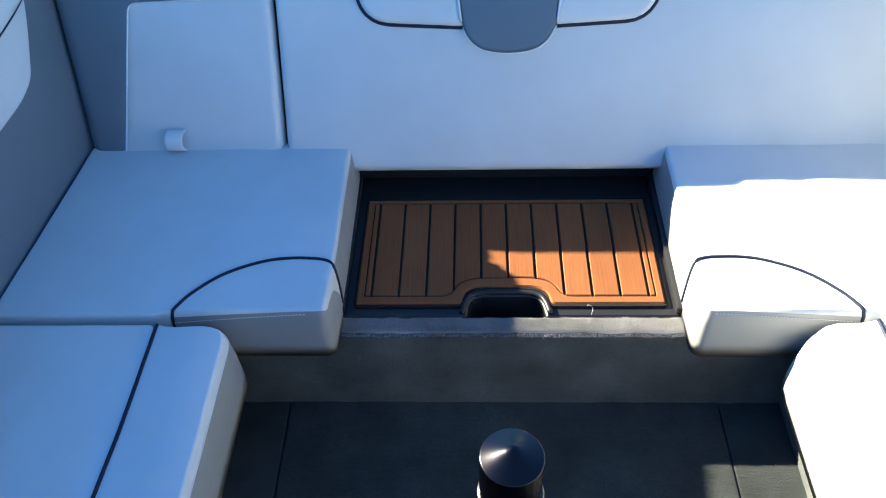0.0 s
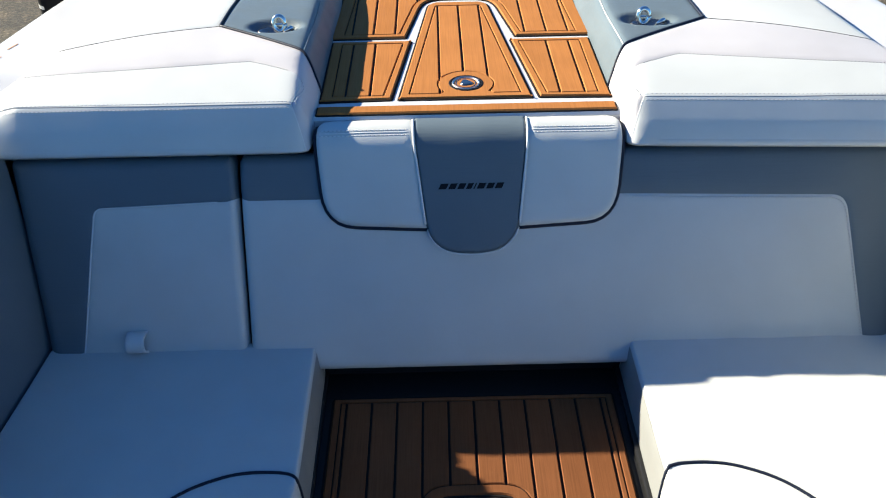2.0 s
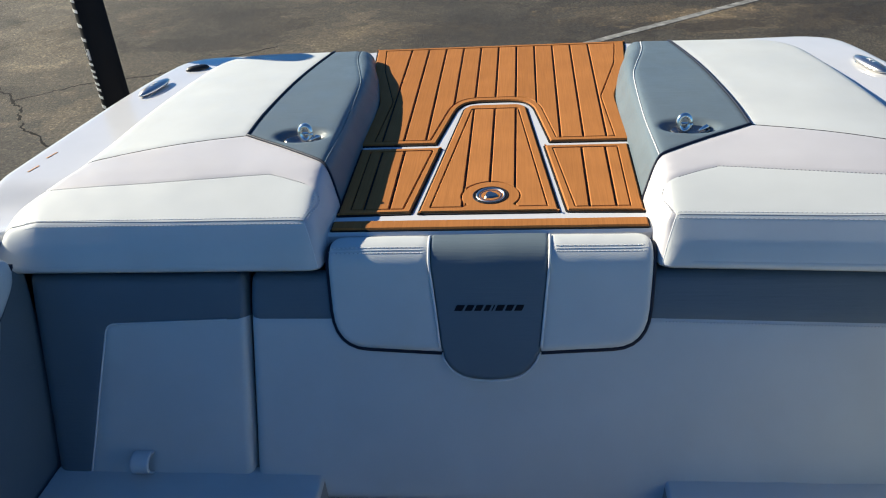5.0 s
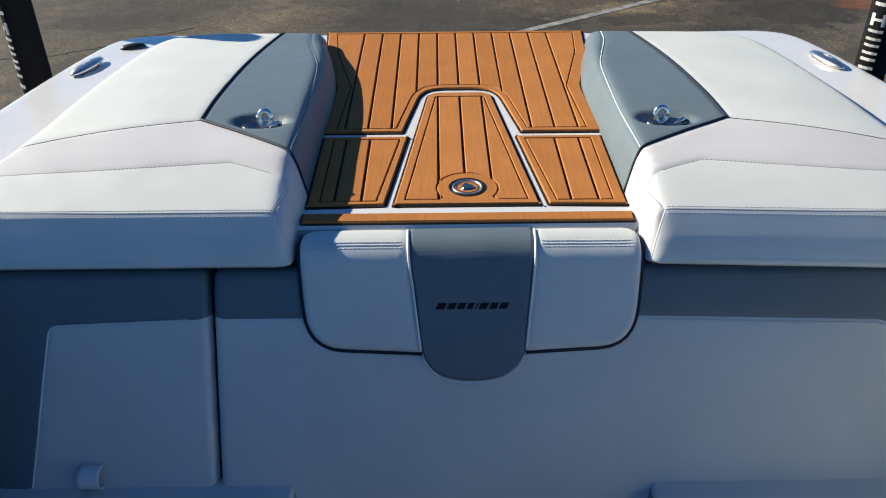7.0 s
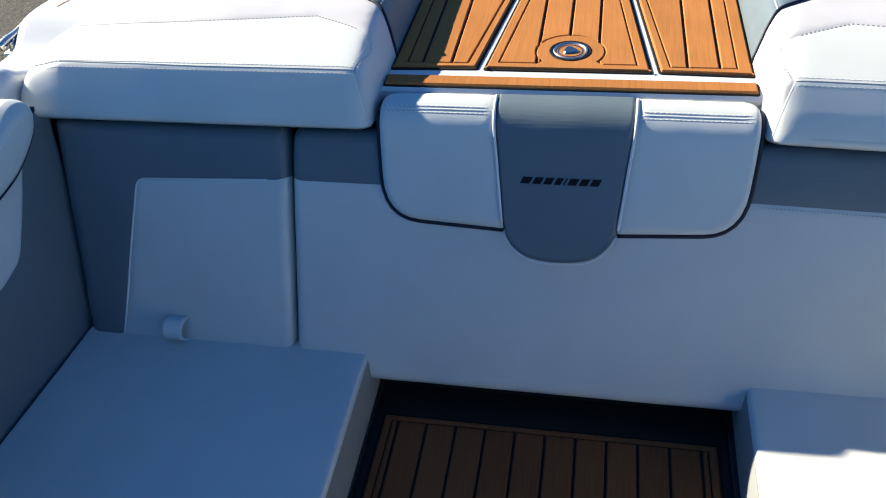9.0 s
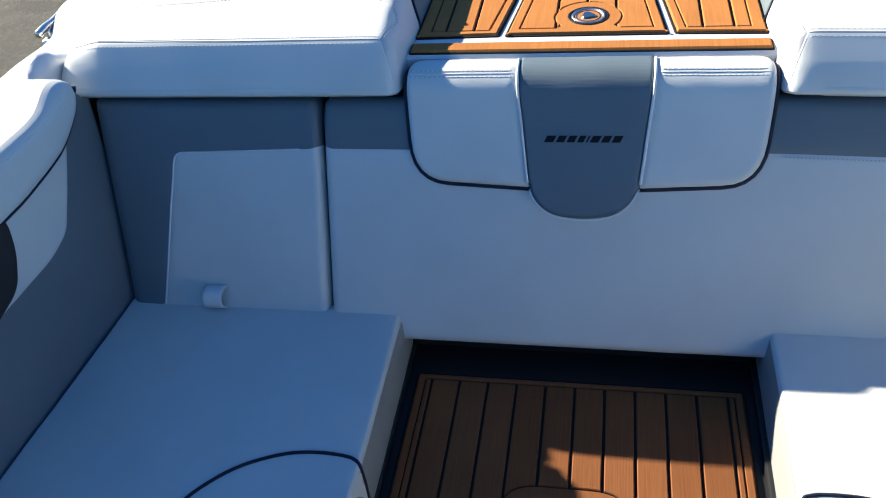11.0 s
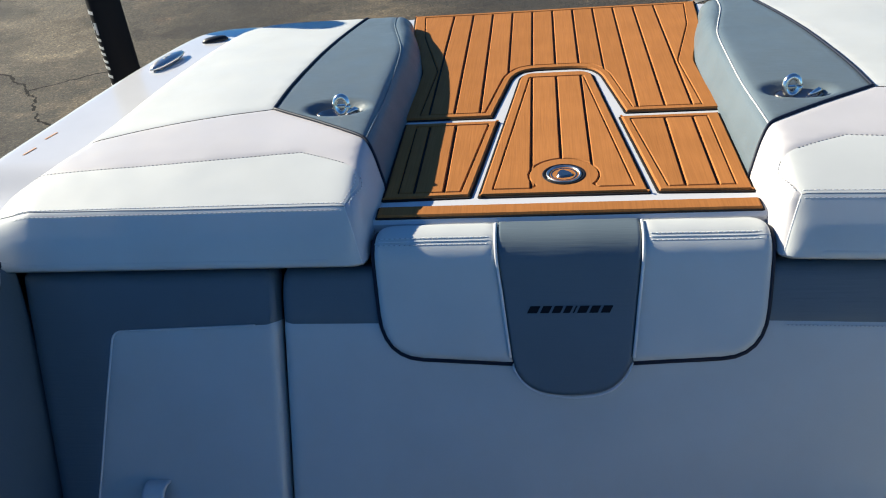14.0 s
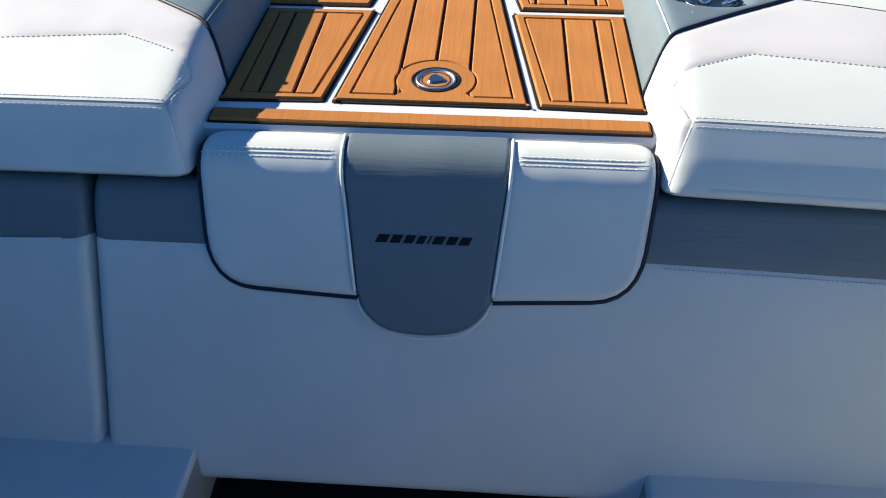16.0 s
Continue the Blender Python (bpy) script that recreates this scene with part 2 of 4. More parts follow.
def away(pts, outline):
    """Distance of each point from a closed outline."""
    pts, a = np.asarray(pts, float), np.asarray(outline, float)
    d = np.roll(a, -1, 0) - a
    dd = np.maximum(1e-12, (d * d).sum(1))
    best = np.empty(len(pts))
    for k in range(0, len(pts), 4000):
        rx, ry = pts[k : k + 4000, :1] - a[:, 0], pts[k : k + 4000, 1:] - a[:, 1]
        f = np.clip((rx * d[:, 0] + ry * d[:, 1]) / dd, 0, 1)
        best[k : k + 4000] = np.sqrt(((rx - f * d[:, 0]) ** 2 + (ry - f * d[:, 1]) ** 2).min(1))
    return best


def inside(pts, outline):
    pts, a = np.asarray(pts, float), np.asarray(outline, float)
    b = np.roll(a, -1, 0)
    dy = np.where(a[:, 1] == b[:, 1], 1e-12, b[:, 1] - a[:, 1])
    hit = np.zeros(len(pts), bool)
    for k in range(0, len(pts), 4000):
        x, y = pts[k : k + 4000, :1], pts[k : k + 4000, 1:]
        cross = (a[:, 1] > y) != (b[:, 1] > y)
        hit[k : k + 4000] = (cross & (x < (b[:, 0] - a[:, 0]) * (y - a[:, 1]) / dy + a[:, 0])).sum(1) % 2 == 1
    return hit


def area2(p):
    return sum(a[0] * b[1] - b[0] * a[1] for a, b in zip(p, np.roll(p, -1, 0)))


def inset(outline, d):
    """The outline moved inwards by d (mitred)."""
    p = np.asarray(outline, float)
    if area2(p) < 0:
        return inset(p[::-1], d)[::-1]
    e = np.roll(p, -1, 0) - p
    e /= np.linalg.norm(e, axis=1)[:, None]
    n = np.stack([-e[:, 1], e[:, 0]], 1)
    prev = np.roll(n, 1, 0)
    m = n + prev
    m /= np.maximum(0.35, (m * n).sum(1))[:, None]
    return p + d * m


def triangles(outline, inner=()):
    """A triangle net over an outline with inner points. Returns points and faces."""
    from mathutils.geometry import delaunay_2d_cdt
    n = len(outline)
    v = [Vector((float(a), float(b))) for a, b in list(outline) + list(inner)]
    vs, _, fs, *_ = delaunay_2d_cdt(v, [(i, (i + 1) % n) for i in range(n)], [], 1, 1e-6)
    return np.array([tuple(q) for q in vs]), [list(f) for f in fs]


def rims(faces):
    """The outer edges of a net, in the faces' turning sense."""
    seen = {}
    for f in faces:
        for a, b in zip(f, f[1:] + f[:1]):
            seen[(a, b)] = True
    return [e for e in seen if (e[1], e[0]) not in seen]


def slab(name, outline, z0, z1, material, parent=None, label="", edge=0.0, flip=1):
    """A flat plate with that outline in plan, its upper edge eased."""
    p = sampled(outline, 9.0)
    if area2(p) < 0:
        p = p[::-1]
    rings = [(p, z0), (p, z1 - edge), (inset(p, edge), z1)] if edge else [(p, z0), (p, z1)]
    n, verts, faces = len(p), [], []
    for q, z in rings:
        verts += [(x, y, z) for x, y in q]
    for k in range(len(rings) - 1):
        for i in range(n):
            j = (i + 1) % n
            faces.append((k * n + i, k * n + j, (k + 1) * n + j, (k + 1) * n + i))
    top = len(rings) - 1
    lid, tri = triangles(rings[-1][0])
    order = [int(np.argmin(np.linalg.norm(rings[-1][0] - q, axis=1))) for q in lid]
    faces += [tuple(top * n + order[i] for i in f) for f in tri] + [tuple(order[i] for i in f[::-1]) for f in tri]
    return mesh(name, verts, faces, material, parent, label, False)


def tube_data(path, r, sides=8, caps=True):
    p = np.asarray(path, float)
    n = len(p)
    tang = np.gradient(p, axis=0)
    tang /= np.maximum(1e-9, np.linalg.norm(tang, axis=1))[:, None]
    up = np.array([0.0, 0, 1]) if abs(tang[0][2]) < 0.9 else np.array([0.0, 1, 0])
    rr = r if isinstance(r, (list, tuple, np.ndarray)) else [r] * n
    verts, faces = [], []
    for i in range(n):
        side = np.cross(tang[i], up)
        side /= max(1e-9, np.linalg.norm(side))
        up = np.cross(side, tang[i])
        for k in range(sides):
            a = 2 * math.pi * k / sides
            verts.append(p[i] + rr[i] * (math.cos(a) * side + math.sin(a) * up))
    for i in range(n - 1):
        for k in range(sides):
            j = (k + 1) % sides
            faces.append((i * sides + k, i * sides + j, (i + 1) * sides + j, (i + 1) * sides + k))
    if caps:
        faces += [tuple(range(sides - 1, -1, -1)), tuple(range((n - 1) * sides, n * sides))]
    return verts, faces


def tube(name, path, r, material, parent=None, label="", sides=8):
    return mesh(name, *tube_data(path, r, sides), material, parent, label)


def lathe(name, profile, centre, material, parent=None, label="", sides=40, squash=1.0, turn=0.0):
    """A turned body: profile of (radius, height) round an upright axis."""
    verts, faces, n = [], [], len(profile)
    ca, sa = math.cos(turn), math.sin(turn)
    for r, z in profile:
        for k in range(sides):
            a = 2 * math.pi * k / sides
            x, y = r * math.cos(a), r * squash * math.sin(a)
            verts.append((centre[0] + x * ca - y * sa, centre[1] + x * sa + y * ca, centre[2] + z))
    for i in range(n - 1):
        for k in range(sides):
            j = (k + 1) % sides
            faces.append((i * sides + k, i * sides + j, (i + 1) * sides + j, (i + 1) * sides + k))
    faces += [tuple(range(sides - 1, -1, -1)), tuple(range((n - 1) * sides, n * sides))]
    return mesh(name, verts, faces, material, parent, label)


def box(name, lo, hi, material, parent=None, label="", bevel=0.006):
    bm = bmesh.new()
    bmesh.ops.create_cube(bm, size=1.0)
    for v in bm.verts:
        v.co = [lo[i] + (hi[i] - lo[i]) * (v.co[i] + 0.5) for i in range(3)]
    if bevel:
        bmesh.ops.bevel(bm, geom=bm.edges[:], offset=bevel, segments=2, affect="EDGES", profile=0.6)
    return part(name, bm, material, parent, label)


class Cushion:
    """An upholstered body: a padded sheet over an outline in its own plane (u, v), rolled off at the outline.
    lay(u, v, h) gives the place in the room; top(u, v) the height of the padding, drop(u, v) how far the edge falls,
    roll how wide the rolled edge is."""

    def __init__(self, lay, outline, top, drop, roll, power=2.3, flip=False, wrinkle=0.0012, width=None):
        self.lay, self.outline, self.top, self.drop = lay, sampled(outline, 0.02), top, drop
        self.roll, self.power, self.flip, self.wrinkle, self.width = roll, power, flip, wrinkle, width

    def height(self, pts):
        pts = np.asarray(pts, float)
        width = np.array([self.width(u, v) for u, v in pts]) if self.width else self.roll
        d = np.clip(away(pts, self.outline) / width, 0, 1)
        power = np.array([self.power(u, v) for u, v in pts]) if callable(self.power) else self.power
        fall = 1 - (1 - (1 - d) ** power) ** (1 / power)
        h = np.array([self.top(u, v) - f * self.drop(u, v) for (u, v), f in zip(pts, fall)])
        if self.wrinkle:
            h += [self.wrinkle * noise.noise((u * 9, v * 9, 3.0)) + 0.4 * self.wrinkle * noise.noise((u * 26, v * 26, 7.0)) for u, v in pts]
        return h

    def at(self, pts, lift=0.0):
        return np.array([self.lay(u, v, h + lift) for (u, v), h in zip(np.asarray(pts, float), self.height(pts))])

    def panel(self, name, outline, material, parent, label="", step=0.022, dip=0.0022, width=0.0045, thick=0.03, res=0.009):
        own = sampled(outline, res)
        if area2(own) < 0:
            own = own[::-1]
        lo, hi = own.min(0), own.max(0)
        gx, gy = np.meshgrid(np.arange(lo[0], hi[0], step), np.arange(lo[1], hi[1], step))
        gx[1::2] += step / 2
        pts = np.stack([gx.ravel(), gy.ravel()], 1)
        pts = pts[inside(pts, own)]
        pts = pts[away(pts, own) > 0.6 * step] if len(pts) else pts
        sets = [pts]
        for off in (0.0035, 0.009):
            q = inset(own, off)
            q = q[inside(q, own)]
            sets.append(q[away(q, own) > 0.93 * off] if len(q) else q)
        body = sampled(self.outline, 1.4 * res)
        for f in (0.05, 0.13, 0.24, 0.38, 0.55, 0.75, 1.0):
            q = inset(body, f * self.roll) if area2(body) > 0 else inset(body[::-1], f * self.roll)
            q = q[inside(q, own)]
            if len(q):
                q = q[away(q, own) > 0.0025]
                sets.append(q)
        inner = np.vstack([s for s in sets if len(s)])
        flat, faces = triangles(own, inner)
        h = self.height(flat) - dip * np.exp(-((away(flat, own) / width) ** 2))
        n = len(flat)
        verts = [self.lay(u, v, k) for (u, v), k in zip(flat, h)]
        verts += [self.lay(u, v, k - thick) for (u, v), k in zip(flat, h)]
        if self.flip:
            faces = [f[::-1] for f in faces]
        # the rim's vertices are doubled, so that the seam keeps a crisp edge
        walls = []
        for a, b in rims(faces):
            o = len(verts)
            verts += [verts[a], verts[b]]
            walls.append((o + 1, o, a + n, b + n))
        under = [tuple(i + n for i in f[::-1]) for f in faces]
        return mesh(name, verts, [tuple(f) for f in faces] + walls + under, material, parent, label)

    def piping(self, name, path, material, parent, r=0.0035, lift=0.0, label=""):
        return tube(name, self.at(sampled(path, 0.008, False), lift), r, material, parent, label)

    def stitching(self, name, path, parent, pitch=0.0082, length=0.0050, r=0.0011, lift=-0.0003, label="", thread=None):
        line = sampled(path, 0.002, False)
        run = np.r_[0, np.cumsum(np.linalg.norm(np.diff(line, axis=0), axis=1))]
        mids = np.arange(pitch / 2, run[-1] - pitch / 2, pitch)
        at = (mids[:, None] + np.array([-0.5, -0.25, 0, 0.25, 0.5]) * length).ravel()
        places = self.at(np.stack([np.interp(at, run, line[:, 0]), np.interp(at, run, line[:, 1])], 1), lift).reshape(-1, 5, 3)
        verts, faces = [], []
        for five in places:
            v, f = tube_data(five, [0.3 * r, 0.9 * r, r, 0.9 * r, 0.3 * r], 5)
            faces += [tuple(i + len(verts) for i in q) for q in f]
            verts += v
        count = len(faces)
        if not thread:
            # needle holes between the stitches
            gaps = mids[:-1] + pitch / 2
            at = (gaps[:, None] + np.array([-0.0009, 0, 0.0009])).ravel()
            for three in self.at(np.stack([np.interp(at, run, line[:, 0]), np.interp(at, run, line[:, 1])], 1), 0.0).reshape(-1, 3, 3):
                v, f = tube_data(three, [0.0004, 0.0009, 0.0004], 5)
                faces += [tuple(i + len(verts) for i in q) for q in f]
                verts += v
        ob = mesh(name, verts, faces, thread or THREAD, parent, label)
        if not thread:
            ob.data.materials.append(HOLE)
            for face in ob.data.polygons[count:]:
                face.material_index = 1
        return ob


def flat_lay(u, v, h):
    return (u, v, h)


# ---- ground ----
GROUND = -1.05


def ground_sheet():
    n = 40
    k = [0.0]
    for i in range(n):
        k.append(k[-1] + 0.6 * 1.16 ** i)
    axis = [-v for v in k[:0:-1]] + k
    m = len(axis)
    verts = [(x, y + 6, GROUND) for y in axis for x in axis]
    faces = [(j * m + i, j * m + i + 1, (j + 1) * m + i + 1, (j + 1) * m + i) for j in range(m - 1) for i in range(m - 1)]
    ob = mesh("ground", verts, faces, ASPHALT, None, "", False)
    return tagged(ob, "weathered grey asphalt of a parking lot, stained and cracked", "asphalt", kind="structure")


ground_sheet()


def ribbon(name, path, width, z, material, ragged=0.0, step=0.06):
    """A strip on the ground along a line, with an uneven width and edge."""
    p = sampled(path, step, False)
    if ragged:
        p = p + np.array([[noise.noise((x * 5, y * 5, 1)) + 0.5 * noise.noise((x * 19, y * 19, 1)), noise.noise((x * 5, y * 5, 9)) + 0.5 * noise.noise((x * 19, y * 19, 9))] for x, y in p]) * ragged
    t = np.gradient(p, axis=0)
    t /= np.linalg.norm(t, axis=1)[:, None]
    side = np.stack([-t[:, 1], t[:, 0]], 1)
    verts, faces = [], []
    for i, (q, d) in enumerate(zip(p, side)):
        w = width * (0.62 + (0.6 * noise.noise((q[0] * 14, q[1] * 14, 4)) if ragged else 0.06 * noise.noise((q[0] * 20, q[1] * 20, 4))))
        a, b = q + d * w, q - d * w
        verts += [(*a, z), (*b, z), (*b, z - 0.02), (*a, z - 0.02)]
    for i in range(len(p) - 1):
        o, e = 4 * i, 4 * i + 4
        faces += [(o + 1, e + 1, e, o), (o, e, e + 3, o + 3), (e + 1, o + 1, o + 2, e + 2)]
    return mesh(name, verts, faces, material, None, "", False)


tagged(ribbon("parking_line", [(-1.6, 6.63), (0.913, 8.3), (2.257, 9.19), (9.0, 13.66)], 0.072, GROUND + 0.004, LINE_PAINT),
       "worn white painted parking line on the asphalt", "road marking", kind="structure")
for line, w in (([(-7.6, 10.6), (-6.883, 9.533), (-6.15, 8.635), (-5.759, 8.386), (-5.271, 7.804), (-4.945, 7.526), (-4.547, 7.15), (-4.368, 6.96), (-4.231, 6.658)], 0.017),
                ([(-4.169, 6.621), (-3.949, 6.391), (-3.6, 6.0), (-3.4, 5.3)], 0.016),
                ([(-4.547, 7.15), (-4.308, 7.295), (-4.045, 7.499), (-3.3, 7.75), (-2.4, 8.4)], 0.013)):
    tagged(ribbon("asphalt_crack", line, w, GROUND + 0.001, CRACK, 0.06, 0.025), "dark ragged crack in the asphalt", "crack", "asphalt cracks", "structure")


# ---- boat shell ----
RAIL = [(1.07, -2.6), (1.10, -1.0), (1.115, 0.5), (1.11, 1.5), (1.10, 1.83), (1.085, 1.9), (1.115, 2.04), (1.062, 2.33), (0.990, 2.75), (0.955, 2.845), (0.87, 2.885)]


def hull():
    ring = [(x, y) for x, y in RAIL] + [(-x, y) for x, y in RAIL[::-1]]
    ring = [(-0.5, -3.6), (0.5, -3.6)] + ring
    verts, faces, n = [], [], len(ring)
    for z, sx, sy in ((0.70, 1, 0), (0.62, 1.012, 0.01), (0.3, 0.985, 0), (-0.3, 0.9, -0.02), (-0.7, 0.55, -0.05), (GROUND, 0.12, -0.1)):
        verts += [(x * sx, y + (sy if y > 2 else 0), z) for x, y in ring]
    for k in range(5):
        for i in range(n):
            j = (i + 1) % n
            faces.append((k * n + j, k * n + i, (k + 1) * n + i, (k + 1) * n + j))
    faces.append(tuple(range(5 * n, 6 * n)))
    ob = mesh("hull", verts, faces, GELCOAT)
    return tagged(ob, "glossy white fibreglass hull of a towboat", "boat hull", kind="structure")


hull()


def gunwale(s):
    root = thing("gunwale", "glossy white fibreglass gunwale beside the sun pad", "gunwale", "gunwales", "structure")
    outer = [(x, y) for x, y in RAIL]
    inner = [(0.385, 2.872), (0.385, 2.74), (0.74, 2.72), (0.80, 2.3), (0.84, 1.9), (0.955, 1.80), (0.975, 1.2), (0.975, -2.6)]
    pts = outer + inner
    radii = [0, 0.2, 0.2, 0.1, 0.04, 0.03, 0.04, 0.2, 0.2, 0.06, 0.05] + [0] * 8
    line = rounded(pts, radii)

    def top(u, v):
        f = min(1, max(0, (v - 1.92) / 0.1))
        f = f * f * (3 - 2 * f)
        return 0.722 + 0.025 * f + (0.044 * math.exp(-((v - 1.765) / 0.055) ** 2) if u < 1.0 else 0.0) - 0.02 * max(0, (v - 2.3) / 0.58) ** 2
    c = Cushion(lambda u, v, h: (s * u, v, h), line, top, lambda u, v: 0.05, 0.036, 2.3, s < 0, 0.0)
    c.panel("moulding", line, GELCOAT, root, step=0.022, dip=0.0, thick=0.03, res=0.025)
    return root


gunwale(-1)
gunwale(1)

tagged(slab("deck", rounded([(-0.90, 1.812), (0.90, 1.812), (0.90, 2.70), (0.375, 2.86), (-0.375, 2.86), (-0.90, 2.70)], 0.01), 0.66, 0.7255, GELCOAT, edge=0.006),
       "glossy white fibreglass transom deck under the foam panels", "boat deck", kind="structure")
tagged(box("wall_transom", (-0.92, 1.80, 0.0), (0.92, 1.86, 0.66), GELCOAT), "white fibreglass bulkhead behind the bench backrest", "bulkhead", kind="structure")
for s in (-1, 1):
    tagged(box("wall_side", (min(s * 0.965, s * 0.995), -2.6, -0.04), (max(s * 0.965, s * 0.995), 1.80, 0.69), CARPET), "dark carpeted inner side of the cockpit", "cockpit wall", "cockpit walls", "structure")
# added wall behind the camera, never in view; it blocks low sky light
tagged(box("wall_bow", (-0.963, -0.76, 0.002), (0.963, -0.70, 0.69), CARPET), "unseen dark carpeted wall added to close the cockpit forward", "bulkhead", kind="structure")

floor = thing("floor", "dark grey carpeted cockpit floor with a centre hatch", "floor", kind="structure")
for name, x0, x1, z in (("floor_panel", -0.96, -0.4242, 0.05), ("hatch_panel", -0.4218, 0.4013, 0.051), ("floor_panel", 0.4037, 0.96, 0.05)):
    box(name, (x0, -2.6, -0.03), (x1, 1.18, z), FLOORING, floor, bevel=0.004)
box("subfloor", (-0.96, -2.6, -0.06), (0.96, 1.8, -0.032), FOAM, floor, bevel=0)

# carpeted step in front of the foot well, its edge rolled over
step = thing("carpet_step", "grey carpeted riser with a fuzzy rolled upper edge", "step", kind="structure")


def riser():
    prof = [(1.22, 0.04), (1.139, 0.04), (1.142, 0.06), (1.152, 0.14), (1.161, 0.222)]
    for k in range(7):
        a = math.pi - k / 6 * math.pi / 2
        prof.append((1.173 + 0.012 * math.cos(a), 0.225 + 0.012 * math.sin(a)))
    prof += [(1.188, 0.238), (1.199, 0.2375), (1.206, 0.2)]
    xs = np.arange(-0.56, 0.561, 0.012)
    verts, faces, n = [], [], len(prof)
    for x in xs:
        for y, z in prof:
            verts.append((x, y - 0.003 * noise.noise((x * 30, z * 40, 0)), z + (0.003 * noise.noise((x * 45, 5, 0)) if z > 0.2 else 0)))
    for i in range(len(xs) - 1):
        for k in range(n - 1):
            faces.append((i * n + k, (i + 1) * n + k, (i + 1) * n + k + 1, i * n + k + 1))
    mesh("riser", verts, [f[::-1] for i, f in enumerate(faces) if i % (n - 1) < 9], CARPET, step)
    mesh("rolled_edge", verts, [f[::-1] for i, f in enumerate(faces) if i % (n - 1) >= 9], FIBRE, step, "pale upper edge")


riser()


def fibres():
    rnd = random.Random(5)
    verts, faces = [], []
    for _ in range(52000):
        x = rnd.uniform(-0.318, 0.318)
        lift = 0.003 * noise.noise((x * 45, 5, 0))
        if rnd.random() < 0.86:
            p, face = Vector((x, rnd.uniform(1.170, 1.1985), 0.2372 + lift)), Vector((0, -0.15, 1))
        else:
            a = math.pi - (0.3 + 0.7 * rnd.random()) * math.pi / 2
            p = Vector((x, 1.173 + 0.012 * math.cos(a), 0.225 + 0.012 * math.sin(a) + lift))
            face = Vector((0, math.cos(a), math.sin(a)))
        d = (face + Vector((rnd.gauss(0, 0.55), rnd.gauss(0, 0.45), rnd.gauss(0, 0.35)))).normalized() * rnd.uniform(0.002, 0.0052)
        w = Vector((rnd.uniform(-1, 1), rnd.uniform(-1, 1), rnd.uniform(-1, 1))).normalized() * rnd.uniform(0.0005, 0.0009)
        o = len(verts)
        verts += [p - w, p + w, p + d]
        faces.append((o, o + 1, o + 2))
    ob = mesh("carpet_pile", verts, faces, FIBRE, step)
    return tagged(ob, "pale fuzzy carpet pile on the rolled edge", kind="stuff")


fibres()

# carpeted seat bases
for s in (-1, 1):
    tagged(box("seat_base", (min(s * 0.315, s * 0.9), 1.212, 0.0), (max(s * 0.315, s * 0.9), 1.62, 0.262), CARPET, bevel=0.004),
           "grey carpeted base under the rear seat cushion", "seat base", "rear seat bases", "structure")
    tagged(box("side_seat_base", (min(s * 0.518, s * 0.93), -0.69, 0.0), (max(s * 0.518, s * 0.93), 1.150, 0.248), CARPET, bevel=0.006),
           "grey carpeted base under the side seat cushion", "seat base", "side seat bases", "structure")


# ---- foam decking ----
def strip_of(outline, lo, hi):
    """What of an outline lies between two fore-and-aft lines."""
    for sign, lim in ((1, lo), (-1, hi)):
        out = []
        n = len(outline)
        for i in range(n):
            a, b = outline[i], outline[(i + 1) % n]
            da, db = sign * (a[0] - lim), sign * (b[0] - lim)
            if da >= 0:
                out.append(a)
            if (da >= 0) != (db >= 0):
                out.append(a + (b - a) * da / (da - db))
        outline = out
        if len(outline) < 3:
            return None
    keep = [outline[0]]
    for p in outline[1:]:
        if np.linalg.norm(p - keep[-1]) > 4e-4:
            keep.append(p)
    if np.linalg.norm(keep[0] - keep[-1]) < 4e-4:
        keep.pop()
    return np.array(keep) if len(keep) > 2 and abs(area2(np.array(keep))) > 2e-5 else None


